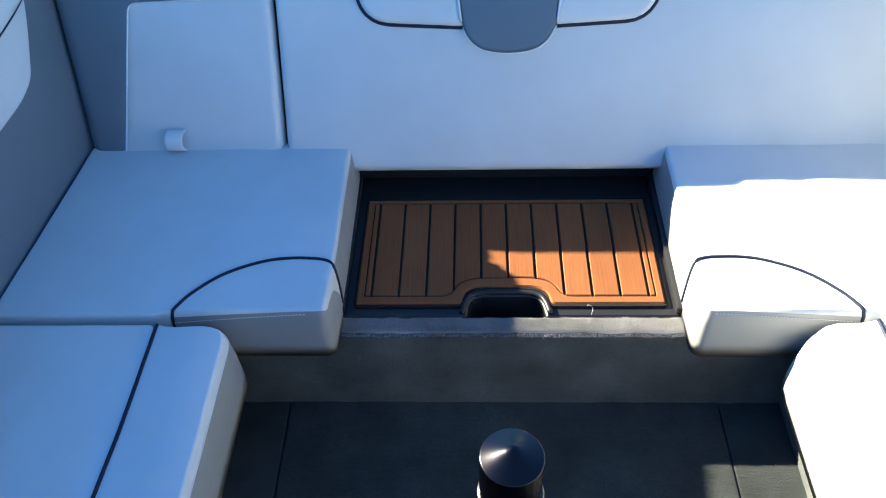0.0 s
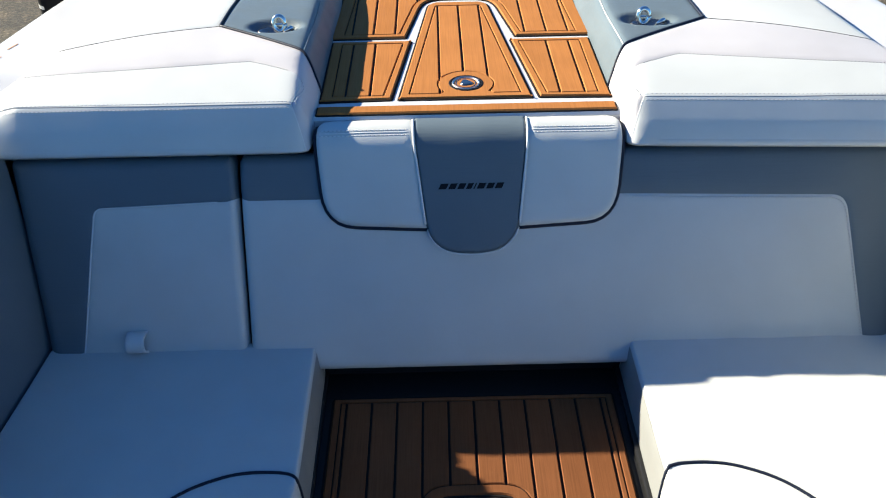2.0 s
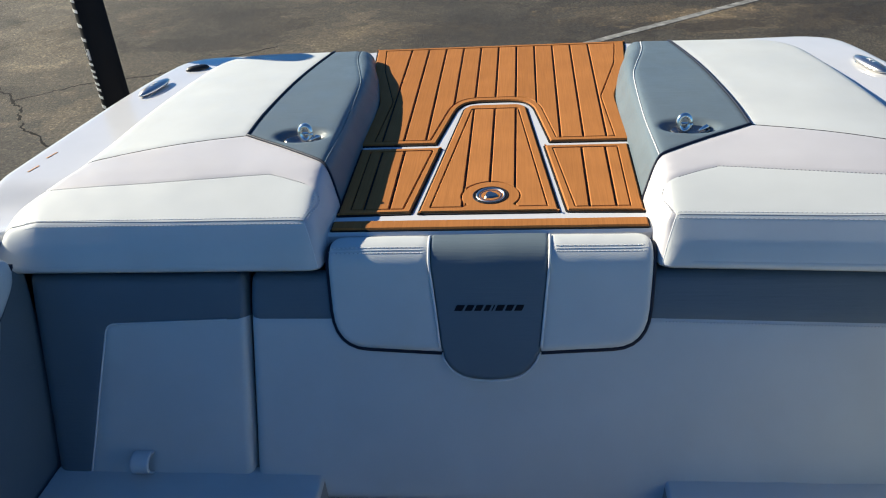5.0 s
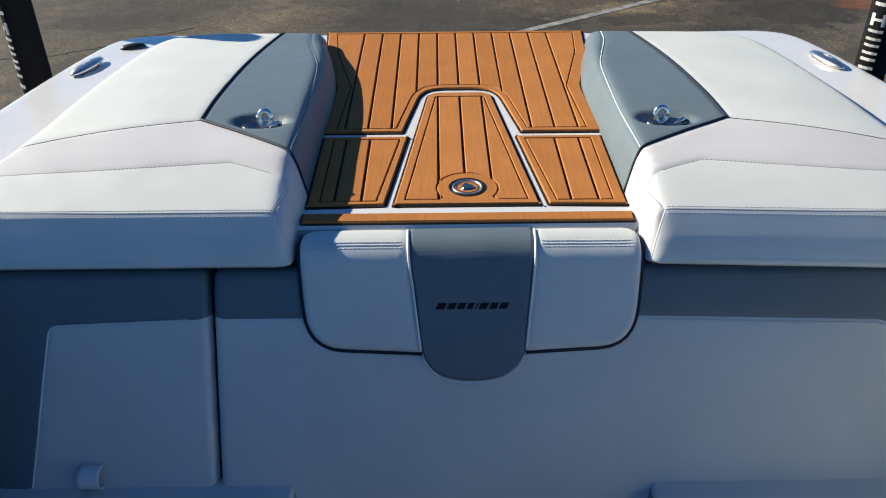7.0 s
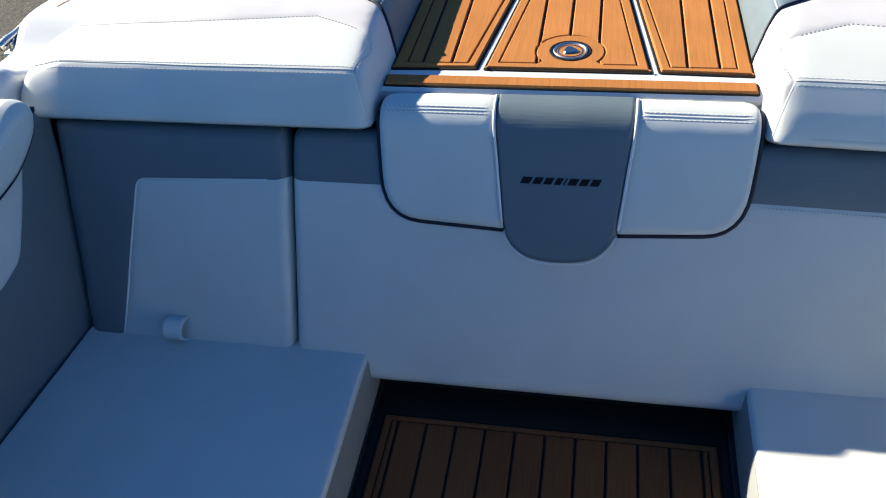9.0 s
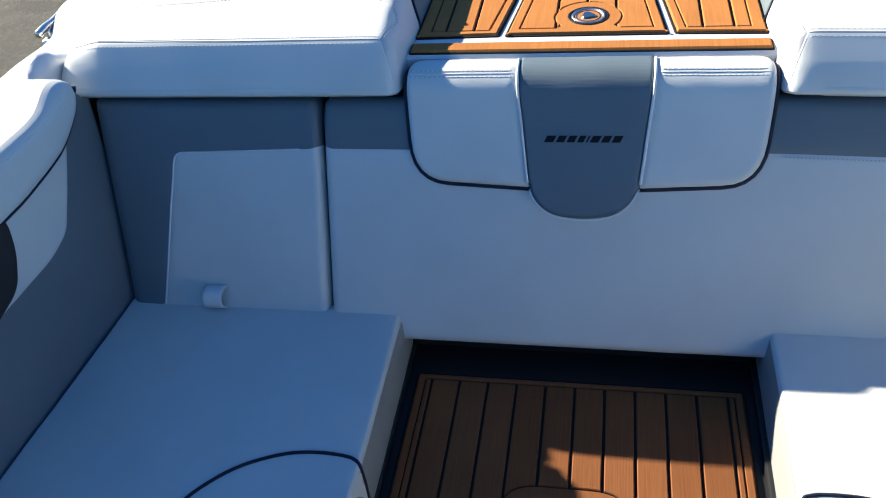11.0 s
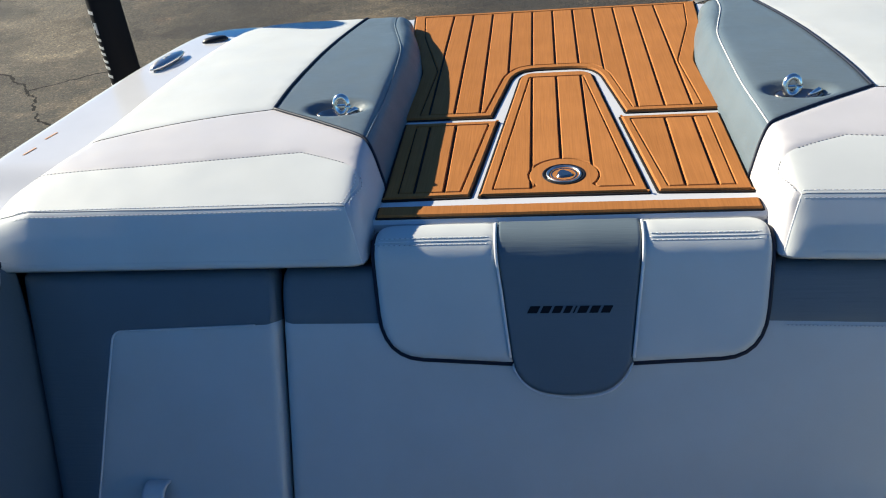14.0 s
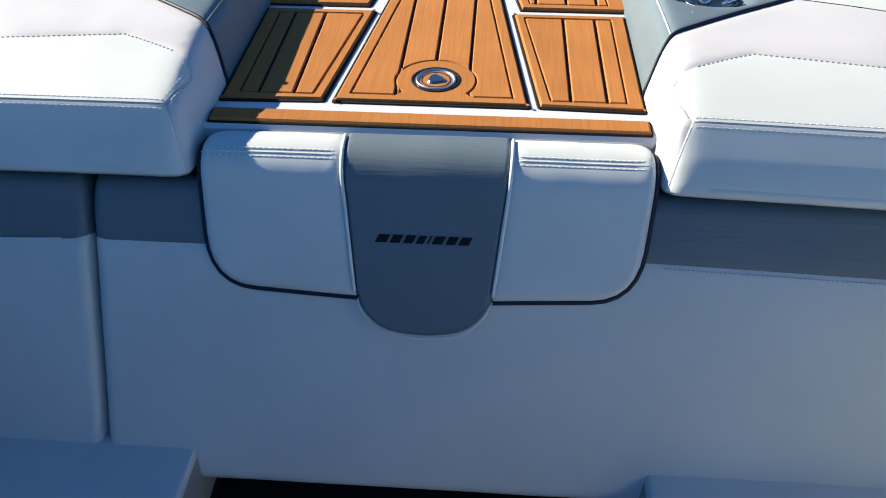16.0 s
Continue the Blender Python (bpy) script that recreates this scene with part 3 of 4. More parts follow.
def framed_mat(root, outline, frame_line, cuts, z0, thick=0.0055, groove=0.0023, cover=None):
    """A foam mat: black core, a teak-coloured frame round it and planks between the grooves."""
    outline, frame_line = np.asarray(outline, float), np.asarray(frame_line, float)
    if area2(outline) < 0:
        outline = outline[::-1]
    if area2(frame_line) < 0:
        frame_line = frame_line[::-1]
    slab("core", outline, z0, z0 + thick - 0.0035, FOAM, root, "black foam core showing in the grooves", 0.001)
    a, zt = inset(outline, 0.0045), z0 + thick
    b = inset(a, 0.0028)
    from mathutils.geometry import delaunay_2d_cdt
    loops = [b, inset(frame_line, -0.0012)]
    v, e = [], []
    for lp in loops:
        o = len(v)
        v += [Vector((float(x), float(y))) for x, y in lp]
        e += [(o + i, o + (i + 1) % len(lp)) for i in range(len(lp))]
    vs, _, fs, *_ = delaunay_2d_cdt(v, e, [], 1, 1e-6)
    pts = np.array([tuple(q) for q in vs])
    tri = [list(f) for f in fs]
    mid = np.array([pts[f].mean(0) for f in tri])
    tri = [f for f, h in zip(tri, inside(mid, loops[1])) if not h]
    n = len(pts)
    verts = [(x, y, zt) for x, y in pts]
    faces = [tuple(f) for f in tri]
    inner_edge = inset(frame_line, 0.0)
    for p, q in rims(tri):
        o = len(verts)
        out = []
        for i in (p, q):
            d1, d2 = away([pts[i]], b)[0], away([pts[i]], loops[1])[0]
            if d1 < d2:
                k = int(np.argmin(np.linalg.norm(b - pts[i], axis=1)))
                out.append((*a[k], zt - 0.003))
            else:
                k = int(np.argmin(np.linalg.norm(loops[1] - pts[i], axis=1)))
                out.append((*inner_edge[k], zt - 0.002))
        low = [(x, y, z0 + 0.001) for x, y, _ in out]
        verts += out + low
        faces += [(q, p, o, o + 1), (o + 1, o, o + 2, o + 3)]
    mesh("frame", verts, faces, cover or TEAK, root, "teak-coloured foam frame", False)
    field = inset(frame_line, groove)
    xs = [-9] + sorted(cuts) + [9]
    for lo, hi in zip(xs, xs[1:]):
        piece = strip_of(field, lo + groove if lo > -9 else -9, hi - groove if hi < 9 else 9)
        if piece is not None:
            slab("plank", piece, z0 + thick - 0.0045, zt - 0.0002, cover or TEAK, root, "", 0.0016)


PITCH = 0.0513

well = thing("step_mat", "teak-look foam step mat with a handle notch in the foot well", "foam mat")
well_outline = rounded([(-0.287, 1.220), (-0.083, 1.220), (-0.076, 1.261), (0.066, 1.261), (0.074, 1.220), (0.289, 1.220), (0.288, 1.507), (-0.286, 1.507)],
                       [0.008, 0.012, 0.035, 0.035, 0.012, 0.008, 0.008, 0.008])
well_frame = rounded([(-0.269, 1.241), (-0.108, 1.241), (-0.085, 1.286), (0.077, 1.286), (0.099, 1.241), (0.271, 1.241), (0.270, 1.492), (-0.268, 1.492)],
                     [0.004, 0.02, 0.045, 0.045, 0.02, 0.004, 0.004, 0.004])
framed_mat(well, well_outline, well_frame, [0.001 + k * PITCH for k in range(-4, 5)] + [-0.2555, 0.2575], 0.241, 0.009, cover=TEAK_SHADED)

tray = thing("well_tray", "black plastic tray lining the foot well between the seats", "tray")
slab("tray_floor", rounded([(-0.314, 1.2005), (-0.078, 1.2005), (-0.071, 1.249), (0.060, 1.249), (0.068, 1.2005), (0.314, 1.2005), (0.314, 1.66), (-0.314, 1.66)], [0.01, 0.004, 0.03, 0.03, 0.004, 0.01, 0.01, 0.01]), 0.16, 0.241, TRAY, tray, edge=0.003)
slab("hand_hole", [(-0.09, 1.214), (0.08, 1.214), (0.08, 1.30), (-0.09, 1.30)], 0.10, 0.158, FOAM, tray, "black hollow under the handle notch")
box("tray_back", (-0.314, 1.575, 0.241), (0.314, 1.66, 0.33), TRAY, tray, bevel=0.01)
for s in (-1, 1):
    box("tray_side", (min(s * 0.300, s * 0.314), 1.205, 0.241), (max(s * 0.300, s * 0.314), 1.575, 0.258), TRAY, tray, bevel=0.004)
tube("handle_rim", [(x, y, 0.244) for x, y in smooth_line([(-0.086, 1.206), (-0.078, 1.235), (-0.062, 1.252), (-0.006, 1.256), (0.05, 1.252), (0.067, 1.235), (0.075, 1.206)], 0.006)], 0.0055, TRAY, tray, "rounded black handle rim")

strip = thing("deck_strip", "narrow teak-look foam strip along the deck's front edge", "foam mat")
slab("core", rounded([(-0.303, 1.8175), (0.303, 1.8175), (0.303, 1.8545), (-0.303, 1.8545)], 0.004), 0.722, 0.7275, FOAM, strip, edge=0.001)
slab("plank", rounded([(-0.3, 1.8205), (0.3, 1.8205), (0.3, 1.8515), (-0.3, 1.8515)], 0.003), 0.7275, 0.731, TEAK, strip, edge=0.0028)

for s in (-1, 1):
    side = thing("deck_mat", "teak-look foam deck panel beside the centre hatch", "foam mat", "teak-look deck panels")
    o = [(s * 0.302, 1.873), (s * 0.150, 1.878), (s * 0.1125, 2.178), (s * 0.302, 2.178)]
    f = [(s * 0.276, 1.893), (s * 0.168, 1.893), (s * 0.1325, 2.160), (s * 0.276, 2.160)]
    framed_mat(side, rounded(o, 0.006), rounded(f, 0.004), [s * 0.197, s * 0.2482], 0.7255)

hatch = thing("hatch_mat", "tapered teak-look foam panel with a round chrome cap", "foam mat", "teak-look deck panels")
RING = (0.003, 1.944)
arc = [(RING[0] + 0.058 * math.cos(a), RING[1] + 0.058 * math.sin(a)) for a in np.linspace(radians(-38), radians(218), 26)]
framed_mat(hatch, rounded([(-0.141, 1.877), (0.141, 1.877), (0.079, 2.402), (0.060, 2.420), (-0.060, 2.420), (-0.079, 2.402)], [0.006, 0.006, 0.012, 0.012, 0.012, 0.012]),
           np.vstack([rounded([(0.117, 1.8975), (0.058, 2.391), (-0.058, 2.391), (-0.117, 1.8975)], [0.003, 0.006, 0.006, 0.003]), [(-0.052, 1.8975)], arc[::-1], [(0.058, 1.8975)]]),
           [-0.0517, 0.0, 0.0517], 0.7255)

aft = thing("deck_mat", "large teak-look foam deck panel at the stern", "foam mat", "teak-look deck panels")
half = [(0.309, 2.192), (0.300, 2.45), (0.352, 2.69), (0.366, 2.868)]
o = half + [(-x, y) for x, y in half[::-1]] + [(-0.1265, 2.192), (-0.0905, 2.404), (-0.064, 2.438), (0.064, 2.438), (0.0905, 2.404), (0.1265, 2.192)]
half_f = [(0.276, 2.212), (0.264, 2.452), (0.319, 2.69), (0.335, 2.850)]
f = half_f + [(-x, y) for x, y in half_f[::-1]] + [(-0.143, 2.212), (-0.109, 2.412), (-0.076, 2.461), (0.076, 2.461), (0.109, 2.412), (0.143, 2.212)]
framed_mat(aft, rounded(o, [0.005, 0.02, 0.03, 0.005, 0.005, 0.03, 0.02, 0.005, 0.005, 0.03, 0.04, 0.04, 0.03, 0.005]), rounded(f, [0.003, 0.01, 0.02, 0.003, 0.003, 0.02, 0.01, 0.003, 0.003, 0.03, 0.04, 0.04, 0.03, 0.003]),
           [k * PITCH for k in range(-5, 6)], 0.7255)

cap = thing("filler_fitting", "round polished chrome deck fitting with a star-shaped grip", "deck fitting")
lathe("rim", [(0.024, 0.0), (0.0292, 0.004), (0.0298, 0.0075), (0.0285, 0.0092), (0.0262, 0.0078), (0.0242, 0.005), (0.0236, 0.0)], (*RING, 0.7245), BRUSHED, cap)
lathe("dish", [(0.0245, 0.0), (0.0243, 0.0052), (0.0212, 0.0075), (0.0188, 0.0058), (0.0165, 0.0035), (0.001, 0.003)], (*RING, 0.7245), DARK_CHROME, cap)
lathe("dark_ring", [(0.0366, 0.0), (0.0366, 0.0070), (0.0352, 0.0078), (0.0335, 0.0072), (0.029, 0.0070), (0.029, 0.0)], (*RING, 0.7245), INK, cap)


def grip():
    pts = []
    for k in range(48):
        a = 2 * math.pi * k / 48
        r = 0.0135 + 0.0016 * math.cos(3 * a + 0.6)
        pts.append((RING[0] + r * math.cos(a), RING[1] + r * math.sin(a)))
    return slab("grip", pts, 0.7275, 0.7338, DARK_CHROME, cap, edge=0.003)


grip()


# ---- upholstery ----
def near(line, p):
    return int(np.argmin(np.linalg.norm(np.asarray(line) - np.asarray(p), axis=1)))


def stretch(line, p, q, way=1):
    """The piece of a closed outline from nearest p to nearest q."""
    i, j, n, out = near(line, p), near(line, q), len(line), []
    while True:
        out.append(line[i])
        if i == j:
            return np.array(out)
        i = (i + way) % n


def sun_pad(s):
    root = thing("sun_pad", "white vinyl stern sun pad with grey insert and double stitching", "sun pad", "stern sun pads")
    line = sampled(rounded([(0.308, 1.733), (0.300, 1.86), (0.300, 2.20), (0.291, 2.42), (0.318, 2.60), (0.347, 2.70), (0.352, 2.775), (0.80, 2.775), (0.845, 2.5), (0.888, 2.1), (0.930, 1.92), (0.962, 1.83), (0.962, 1.733)],
                           [0.026, 0.05, 0.1, 0.1, 0.1, 0.05, 0.05, 0.12, 0.15, 0.15, 0.06, 0.05, 0.05]), 0.009)
    hole = (0.413, 2.108)

    def top(u, v):
        z = 0.800 - 0.032 * max(0.0, (v - 2.2) / 0.57) ** 1.6 - 0.018 * max(0.0, (u - 0.6) / 0.3) ** 2 * min(1.0, max(0.0, (v - 1.8) / 0.2))
        z -= 0.026 * min(1.0, max(0.0, (1.97 - v) / 0.185)) ** 1.5 + 0.050 * math.exp(-((u - 0.293) / 0.027) ** 2) * min(1.0, max(0.7, (v - 1.80) / 0.14))
        f = min(1.0, max(0.0, (1.75 - math.hypot((u - hole[0]) / 0.040, (v - hole[1]) / 0.0235)) / 0.8))
        g = min(1.0, max(0.0, (1.0 - math.hypot((u - hole[0]) / 0.040, (v - hole[1]) / 0.0235)) / 0.25))
        z -= 0.014 * f * f * (3 - 2 * f) + 0.014 * g
        t = 1.7855 - v
        return z - 0.6 * (t + math.hypot(t, 0.0035 + 0.03 * min(1.0, max(0.0, (u - 0.87) / 0.08))))

    def drop(u, v):
        f = min(1.0, max(0.0, (v - 1.80) / 0.07))
        return top(u, v) - (0.697 + 0.029 * f * f * (3 - 2 * f))

    skew = 0.05 if s > 0 else 0.0
    c = Cushion(lambda u, v, h: (s * u, v - skew * (u - 0.33), h), line, top, drop, 0.042, 2.1, s < 0, 0.0004, lambda u, v: 0.024 + 0.018 * min(1.0, max(0.0, (v - 1.785) / 0.07, (u - 0.87) / 0.07)))
    T, L = (0.537, 2.115), (0.336, 1.975)
    A, I = line[near(line, (0.462, 2.775))], line[near(line, (0.393, 2.775))]
    O, Q = line[near(line, (0.908, 2.02))], line[near(line, (0.933, 1.895))]
    N, C = line[near(line, (0.300, 1.915))], (0.341, 1.7865)
    E, B = line[near(line, (0.962, 1.7865))], line[near(line, (0.316, 1.738))]
    seam = smooth_line([L, (0.331, 2.2), (0.337, 2.42), (0.352, 2.51), (0.384, 2.655), tuple(I)], 0.02)
    edge = smooth_line([T, (0.530, 2.25), (0.506, 2.5), tuple(A)], 0.02)
    cross = smooth_line([O, (0.72, 2.072), T], 0.02)
    lower = smooth_line([T, (0.44, 2.05), L], 0.02)
    flank = smooth_line([L, (0.318, 1.952), N], 0.01)
    stitch = smooth_line([Q, (0.67, 1.907), (0.46, 1.926), (0.43, 1.924), (0.353, 1.889), (0.335, 1.872), (0.328, 1.85), (0.333, 1.82), C], 0.012)
    front = np.array([C, (0.6, 1.7865), E])
    grey = "grey cross-grained vinyl"
    c.panel("rear_panel", np.vstack([edge[:-1], stretch(line, A, O), cross[1:-1]]), WHITE, root)
    c.panel("band_panel", np.vstack([stretch(line, O, Q), stitch[1:], [B], stretch(line, B, N)[1:], flank[::-1][1:], lower[::-1][1:], cross[::-1][1:-1]]), PEARL, root, "pearl-white vinyl band", thick=0.003, step=0.014)
    facing = c.panel("front_panel", np.vstack([stitch[:-1], front[:-1], stretch(line, Q, E)[::-1][:-1]]), WHITE, root, dip=0.0003, width=0.003, step=0.014, res=0.006)
    c.panel("front_bolster", np.vstack([front[:-1], stretch(line, E, B)]), WHITE, root, step=0.006, dip=0.0003, width=0.0025, thick=0.004, res=0.006)
    lip = inset(line if area2(line) > 0 else line[::-1], 0.0105)
    lip = lip[(lip[:, 1] < 1.80) & (lip[:, 0] > 0.330)]
    lip = lip[np.argsort(lip[:, 0] + 0.6 * np.maximum(0, lip[:, 1] - 1.744))]
    tube("lower_roll", [(s * u, v - skew * (u - 0.33), 0.6985 + 0.002 * max(0.0, (u - 0.9) / 0.06)) for u, v in lip], [0.0108 * min(1.0, 0.35 + 0.16 * min(i, len(lip) - 1 - i)) for i in range(len(lip))], WHITE, root, sides=12)
    c.panel("grey_insert", np.vstack([seam[:-1], stretch(line, I, A), edge[::-1][1:], lower[1:-1]]), GREY, root, grey, step=0.008)
    c.panel("grey_bolster", np.vstack([stretch(line, N, I), seam[::-1][1:], flank[1:-1]]), GREY, root, grey, step=0.012)
    c.piping("piping", np.vstack([edge[::-1], lower[1:], flank[1:]]), NAVY, root, 0.0032, 0.0, "dark navy piping")
    c.piping("seam_welt", seam, WELT if s > 0 else GREY, root, 0.0014, -0.0012)
    c.piping("seam_thread", cross, STEEL, root, 0.0011, -0.0022, "thin grey seam")
    tail = np.array([C, B])
    c.piping("corner_seam", tail, WELT, root, 0.0012, -0.0015)
    c.piping("seam_thread", front, GREY_THREAD, root, 0.0007, -0.0003)
    front = np.array([C, (0.6, 1.7865), (0.905, 1.7865)])
    rows = [front + (0, 0.0052), front - (0, 0.0052)]
    for k, row in enumerate(rows):
        c.stitching("stitching", row, facing, lift=-0.0002 - 0.0006 * k, label="white thread, double row")
    c.stitching("stitching", stitch[:near(stitch, (0.338, 1.876))], root, 0.0072, 0.0042, 0.0013, thread=GREY_THREAD)
    bend = stitch[near(stitch, (0.353, 1.889)) + 2:]
    if s < 0:
        c.stitching("stitching", bend + (0.0045, 0), root, lift=-0.0008)
    c.stitching("stitching", bend - (0.0045, 0), root, lift=-0.0008)
    return root, c


for s in (-1, 1):
    pad, surf = sun_pad(s)
    ring = thing("tie_down", "chrome pull-up tie-down ring in a dimpled grey pad", "tie-down", "tie-down rings")
    cx, cy, cz = s * 0.413 + (0.004 if s > 0 else 0.0), 2.108, 0.7872
    lathe("cup", [(0.03, -0.012), (0.038, -0.003), (0.041, 0.0), (0.0405, 0.0022), (0.036, 0.002), (0.027, -0.0035), (0.014, -0.0065), (0.002, -0.0075)], (cx, cy, cz), DARK_CHROME, ring, squash=0.55)
    rx = cx - 0.012 if s > 0 else cx + 0.008
    loop = [(rx + 0.0122 * math.cos(a), cy + 0.004 + 0.003 * math.sin(a), cz + 0.015 + 0.0158 * math.sin(a)) for a in np.linspace(0, 2 * math.pi, 29)]
    tube("eye", loop, 0.0058, CHROME, ring, sides=12)
    slab("web", [(rx + 0.009 * math.cos(a), cy + 0.004 + 0.0035 * math.sin(a)) for a in np.linspace(0, 2 * math.pi, 20)[:-1]], cz - 0.006, cz + 0.016, CHROME, ring, edge=0.002)
    tube("finger_tab", [(cx + 0.016, cy - 0.004, cz - 0.001), (cx + 0.025, cy - 0.003, cz + 0.004), (cx + 0.033, cy + 0.002, cz + 0.006), (cx + 0.040, cy + 0.006, cz + 0.004)], [0.003, 0.0045, 0.0055, 0.003], CHROME, ring)


# ---- bench backrest ----
def back_lay(u, v, h):
    return (u, 1.554 + (v - 0.346) * 0.566 - 0.870 * h, v + 0.4926 * h)


def seam_on(line_pts, radii):
    """An open seam with rounded corners."""
    n = len(line_pts)
    out = []
    for i, p in enumerate(line_pts):
        p = np.array(p, float)
        if i in (0, n - 1):
            out.append(p)
            continue
        a, c, r = np.array(line_pts[i - 1], float), np.array(line_pts[i + 1], float), radii[i]
        s, e = p + (a - p) / np.linalg.norm(a - p) * r, p + (c - p) / np.linalg.norm(c - p) * r
        out += [(1 - f) ** 2 * s + 2 * f * (1 - f) * p + f * f * e for f in np.linspace(0, 1, 7)]
    return sampled(np.array(out), 0.02, False)


# outlines run anticlockwise from the lower inner corner; a white seam runs from the upper inner edge round to the lower outer edge
def back_fall(u, v):
    return 0.020 + 0.012 * min(1.0, max(0.0, (abs(u) - 0.80) / 0.04, (v - 0.645) / 0.03))


def back_roll(u, v):
    return 0.018 + 0.012 * min(1.0, max(0.0, (abs(u) - 0.80) / 0.04, (v - 0.645) / 0.03))


def left_back():
    seam = seam_on([(-0.458, 0.606), (-0.739, 0.5975), (-0.786, 0.302)], [0, 0.016, 0])
    line = sampled(rounded([(-0.848, 0.302), (-0.4495, 0.302), (-0.4585, 0.688), (-0.904, 0.688)], [0.012, 0.012, 0.024, 0.02]), 0.009)
    seam[0], seam[-1] = line[near(line, seam[0])], line[near(line, seam[-1])]
    root = thing("corner_backrest", "grey corner backrest with a white panel and pull loop", "backrest", "bench backrests")
    c = Cushion(back_lay, line, lambda u, v: 0.0, back_fall, 0.032, width=back_roll)
    c.panel("white_panel", np.vstack([seam, stretch(line, seam[-1], seam[0])[1:-1]]), WHITE, root, "smooth white vinyl panel")
    c.panel("grey_panel", np.vstack([seam[::-1], stretch(line, seam[0], seam[-1])[1:-1]]), GREY, root, "grey cross-grained vinyl border")
    c.piping("seam_welt", seam[2:], WELT, root, 0.0016, -0.001)
    c.piping("corner_seam", [(-0.4715, 0.688), (-0.470, 0.61)], GREY, root, 0.0012, -0.001)
    # pull loop: folded webbing
    verts, faces = [], []
    prof = [(0.0, 0.344), (0.008, 0.345), (0.022, 0.350), (0.030, 0.360), (0.028, 0.372), (0.016, 0.381), (0.0, 0.383)]
    prof = smooth_line(prof, 0.003)
    inner = [(h * 0.84, 0.364 + (z - 0.364) * 0.80) for h, z in prof]
    n = len(prof)
    for x in (-0.687, -0.683, -0.654, -0.650):
        for h, z in list(prof) + list(inner)[::-1]:
            verts.append(back_lay(x, z, h))
    m = 2 * n
    for k in range(3):
        for i in range(m):
            j = (i + 1) % m
            faces.append((k * m + j, k * m + i, (k + 1) * m + i, (k + 1) * m + j))
    for k in (0, 3):
        for i in range(n - 1):
            q = (k * m + i, k * m + i + 1, k * m + m - 2 - i, k * m + m - 1 - i)
            faces.append(q if k == 0 else q[::-1])
    mesh("pull_loop", verts, faces, WELT, root, "folded white webbing loop")


def long_back():
    line = sampled(rounded([(-0.4455, 0.302), (0.848, 0.302), (0.904, 0.688), (-0.4535, 0.688)], [0.012, 0.012, 0.02, 0.024]), 0.009)
    seam = seam_on([(0.800, 0.302), (0.746, 0.5945), (0.30, 0.605), (-0.4525, 0.606)], [0, 0.028, 0.05, 0])
    seam[0], seam[-1] = line[near(line, seam[0])], line[near(line, seam[-1])]
    root = thing("bench_backrest", "long white bench backrest with a grey upper band", "backrest", "bench backrests")
    c = Cushion(back_lay, line, lambda u, v: 0.0, back_fall, 0.032, width=back_roll)
    c.panel("white_panel", np.vstack([seam, stretch(line, seam[-1], seam[0])[1:-1]]), WHITE, root, "smooth white vinyl panel")
    c.panel("grey_panel", np.vstack([seam[::-1], stretch(line, seam[0], seam[-1])[1:-1]]), GREY, root, "grey cross-grained vinyl band")
    side = seam[: near(seam, (0.30, 0.602))]
    c.stitching("stitching", side + np.array([-0.004, -0.005]), root, 0.006, 0.0035, 0.0008)


left_back()
long_back()
tagged(box("backrest_board", (-0.87, 1.79, 0.28), (0.87, 1.80, 0.68), FOAM, bevel=0), "black backing board behind the backrests", "board", kind="structure")

# headrest that rolls over onto the deck's edge
V0, ROLL = 0.690, 0.04


def head_lay(u, v, h):
    if v <= V0:
        return back_lay(u, v, h)
    y0, z0 = 1.554 + (V0 - 0.346) * 0.566, V0
    lean = math.atan2(1.0, 0.566)
    run = (v - V0) * 1.149
    a = min(run / ROLL, lean)
    ang = lean - a
    y = y0 + ROLL * (math.sin(lean) - math.sin(ang)) if a > 0 else y0
    z = z0 + ROLL * (math.cos(ang) - math.cos(lean))
    rest = max(0.0, run - ROLL * lean)
    y += rest
    return (u, y - math.sin(ang) * h, z + math.cos(ang) * h)


